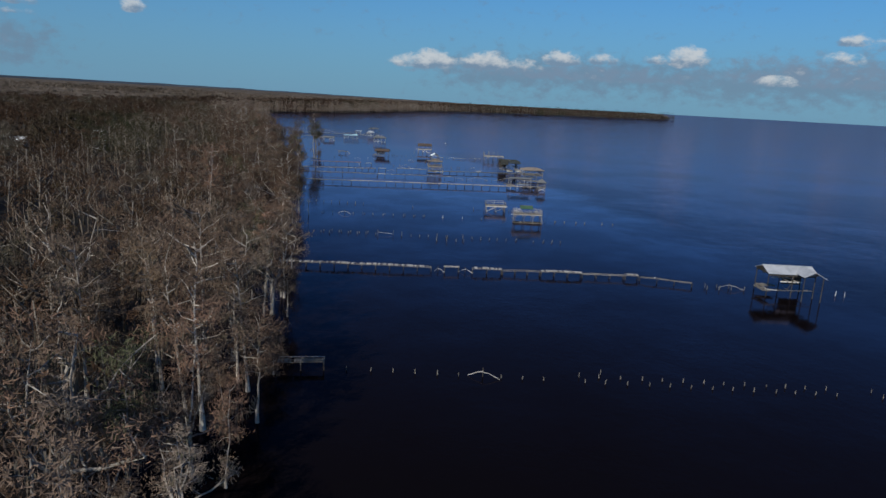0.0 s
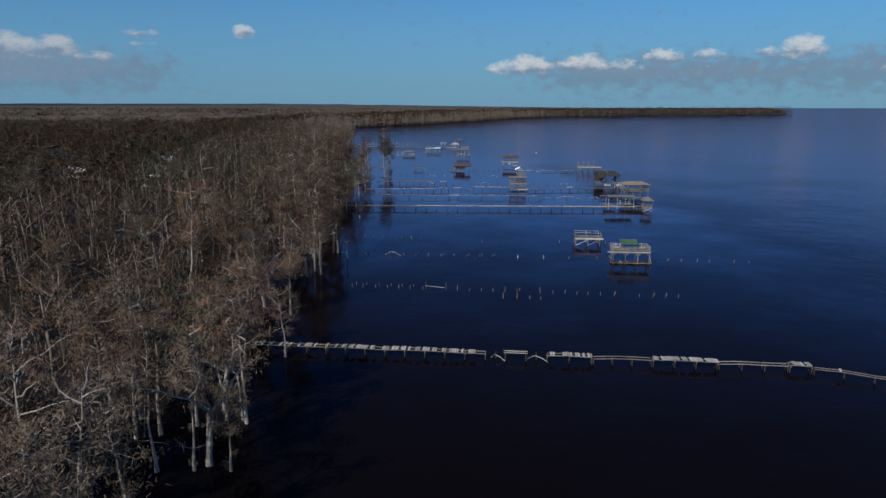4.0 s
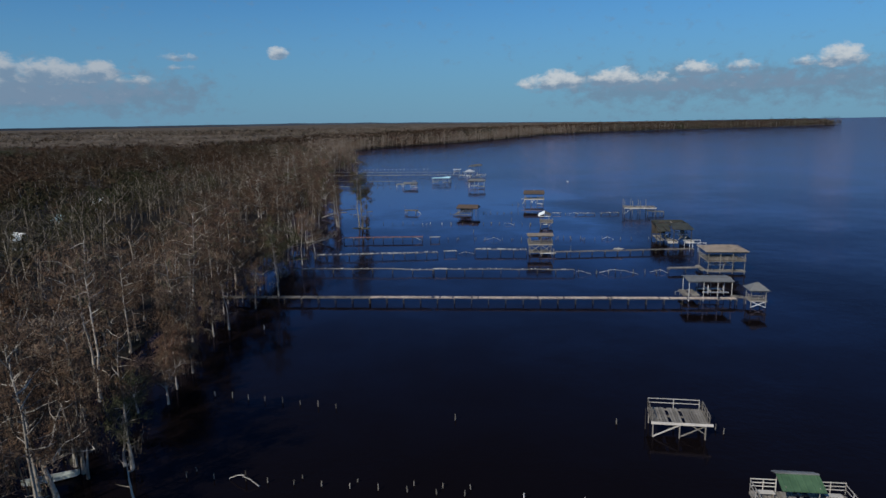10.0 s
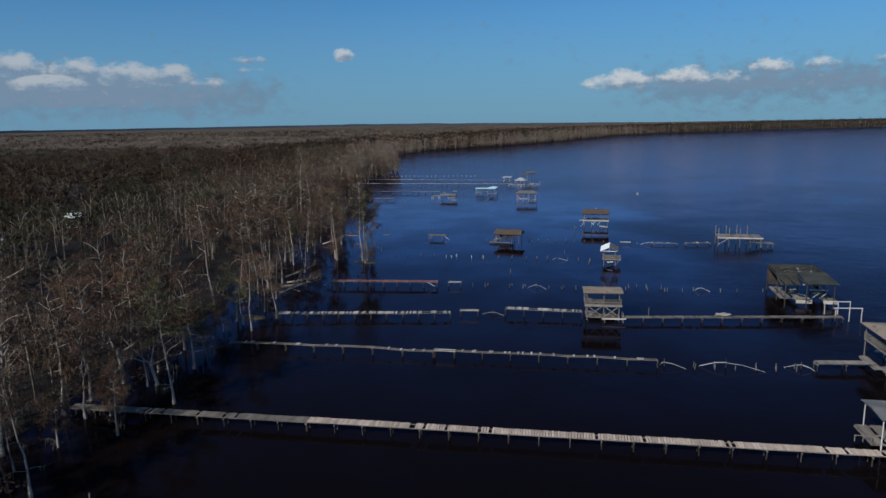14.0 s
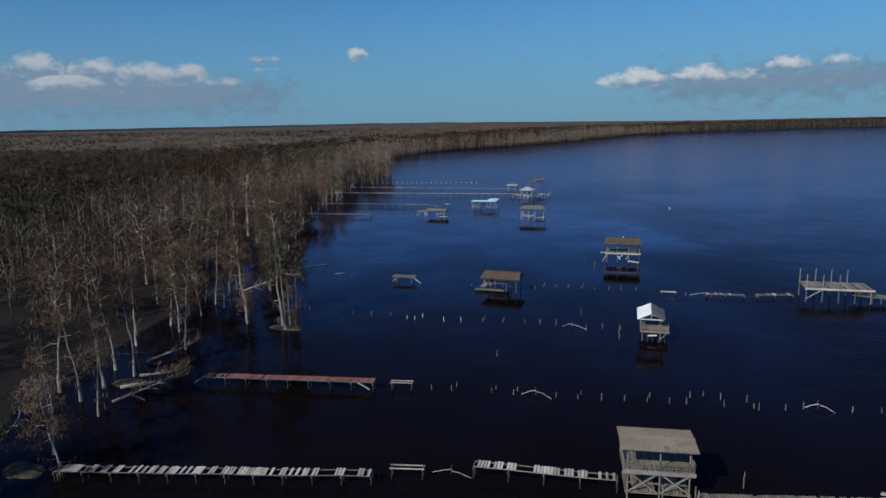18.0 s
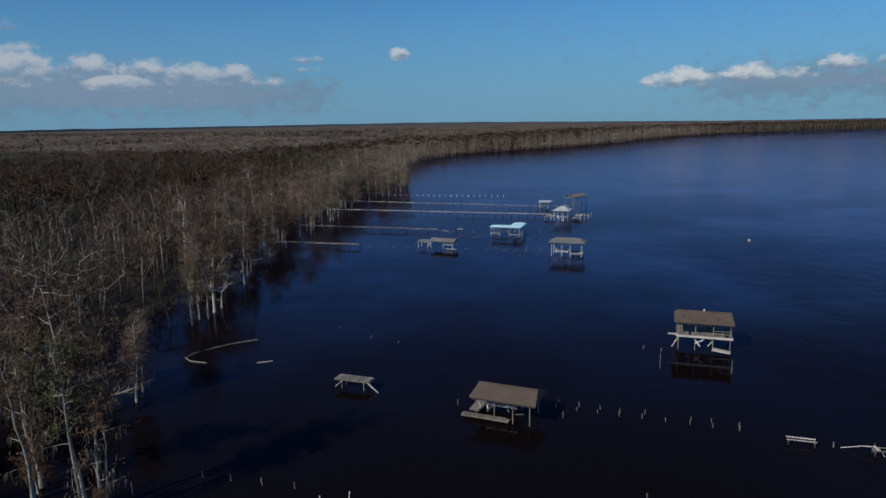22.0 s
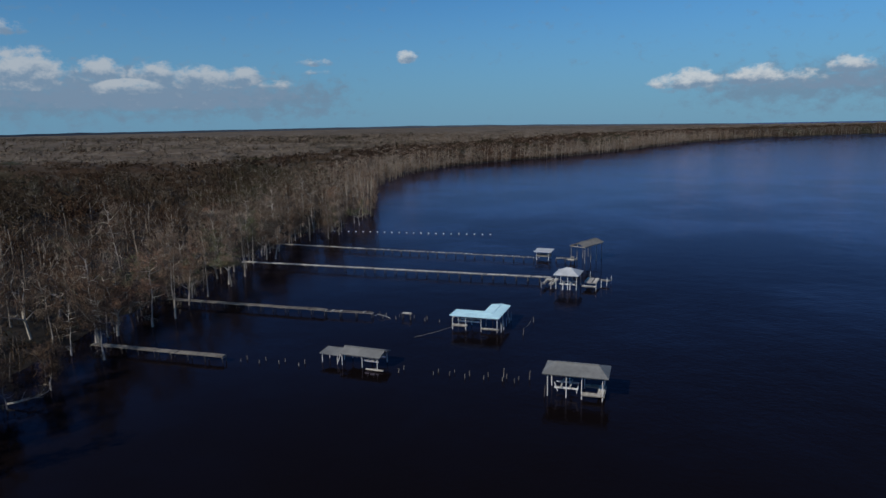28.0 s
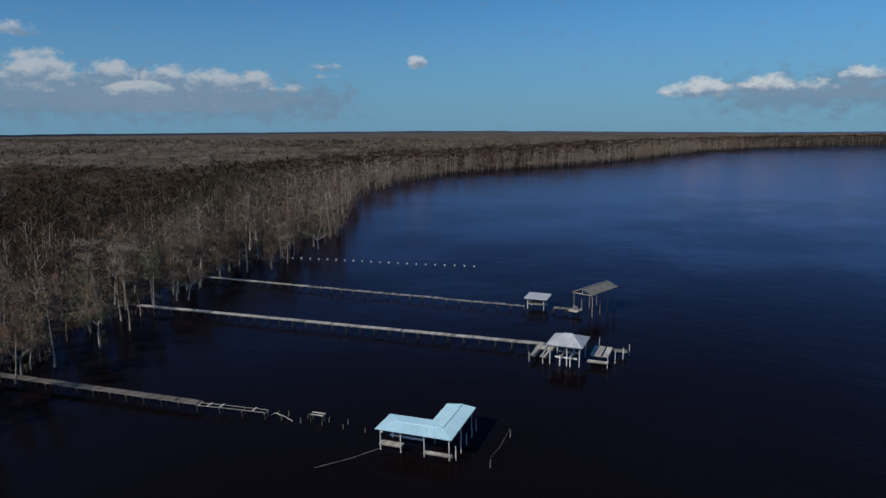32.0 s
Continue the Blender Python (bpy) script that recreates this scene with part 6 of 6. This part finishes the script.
# ---- shore details ----
boat = house("canoe", "pale green overturned canoe lying among the tree trunks", -39.2, 139.1, 35, "", "boat")
g = Geo()
secs = [(-2.1, 0.05, 0.35), (-1.4, 0.34, 0.3), (0, 0.45, 0.28), (1.4, 0.34, 0.3), (2.1, 0.05, 0.35)]
for x, w, z in secs:
    g.v += [(x, -w, 0.12), (x, -w * 0.7, z + 0.1), (x, 0, z + 0.22), (x, w * 0.7, z + 0.1), (x, w, 0.12)]
for i in range(4):
    for j in range(4):
        a = i * 5 + j
        g.f.append((a, a + 5, a + 6, a + 1))
part("hull", g, HULL, boat)
part("gunwale", Geo().beam((-1.9, -0.22, 0.14), (0, -0.47, 0.14), 0.06, 0.06).beam((0, -0.47, 0.14), (1.9, -0.22, 0.14), 0.06, 0.06), WHITE, boat)
part("keel", Geo().beam((-2.0, 0, 0.55), (2.0, 0, 0.55), 0.05, 0.05), WHITE, boat)

random.seed(77)


def mound(x, y, r, h=0.35):
    g = Geo()
    n = 12
    g.v.append((0, 0, h))
    for k, (f, z) in enumerate(((0.5, h * 0.85), (0.85, h * 0.35), (1.05, -0.15))):
        for i in range(n):
            a = i * 2 * math.pi / n
            q = r * f * rnd(0.8, 1.2)
            g.v.append((math.cos(a) * q * 1.4, math.sin(a) * q * 0.8, z + rnd(-0.05, 0.05)))
    g.f += [(0, 1 + i, 1 + (i + 1) % n) for i in range(n)]
    for k in range(2):
        g.f += [(1 + k * n + i, 1 + (k + 1) * n + i, 1 + (k + 1) * n + (i + 1) % n, 1 + k * n + (i + 1) % n) for i in range(n)]
    ob = part("root_mound", g, MUD)
    ob.location = (x, y, 0)
    tagged(ob, "low brown mound of roots and mud at the water's edge", "mound")


mound(-55.6, 226.4, 1.7, 0.2), mound(-54.9, 267.0, 2.0, 0.2), mound(-61.2, 244.5, 1.6, 0.25)
FALLEN = [Geo() for _ in range(3)]
FALLEN_TWIGS = [Twigs() for _ in range(3)]
for g, tw in zip(FALLEN, FALLEN_TWIGS):
    p = limb_path((0, 0, 0.3), (1, 0, 0.12), 7, 0.12, 6)
    g.tube(p, [0.2, 0.18, 0.15, 0.12, 0.09, 0.06, 0.03], 6)
    for j in range(14):
        k = random.randrange(2, 7)
        q = limb_path(p[k], (0.6, rnd(-1, 1), rnd(0.0, 0.9)), rnd(1.2, 2.6), 0.3)
        g.tube(q, [0.06, 0.05, 0.04, 0.03, 0.015], 4)
        for e in q[2:]:
            tw.tuft(e, 12, 0.3, 0.5, 0.06)
FALLEN = [(g.mesh("trunk", BARK), tw.mesh("branches", TWIGS)) for g, tw in zip(FALLEN, FALLEN_TWIGS)]
for i, (x, y, a, s) in enumerate(((-60.6, 242.5, 20, 1.0), (-61.1, 246.0, -10, 0.9), (-58.6, 239.2, 40, 0.8), (-63.7, 250.0, 60, 0.9), 
                                  (-103.1, 350.8, 15, 0.7), (-72.7, 283.0, 30, 0.8))):
    t = empty("fallen_tree", Matrix.LocRotScale((x, y, 0.1), Euler((0, 0, radians(a))), Vector((s, s, s))), "bleached fallen tree with tangled bare branches at the shore", "tree", "fallen trees")
    part("trunk", FALLEN[i % 3][0], None, t)
    part("crown", FALLEN[i % 3][1], None, t)
plant("snag", -30.7, 137.9, 0, 0.42, 0)
plant("snag", -106.0, 334.0, 0, 1.5, 1)


# ---- houses half hidden in the woods ----
def cottage(x, y, turn, w, d, wall, roof, label):
    t = empty("house", pose(x, y, 0, 0, 0, turn), label, "house", "houses in the woods")
    part("wall", Geo().box((0, 0, 1.4), (w, d, 2.8)), wall, t)
    gable_x(t, -w / 2 - 0.5, w / 2 + 0.5, -d / 2 - 0.5, d / 2 + 0.5, 2.8, 4.4, roof, 0.6)
    for k in (-0.3, 0.05, 0.32):
        win = part("window", Geo().box((w * k, -d / 2 - 0.03, 1.5), (1.0, 0.06, 1.2)), DARK, t)
        part("frame", Geo().box((w * k, -d / 2 - 0.07, 0.86), (1.2, 0.05, 0.1)), WHITE, win)


cottage(-165.0, 246.0, 12, 8, 5, WHITE, TIN_WHITE, "white house with pale roof half hidden among trees")
cottage(-138.1, 255.7, -20, 4, 3.5, WHITE, TIN_BLUE, "small house with bluish roof half hidden among trees")
cottage(-158.7, 295.3, 30, 3.5, 3, WHITE, TIN_WHITE, "small white shed half hidden among trees")
cottage(-124.3, 226.5, -15, 3.5, 2.5, WHITE, TIN_WHITE, "small white shed with pale roof among trees")
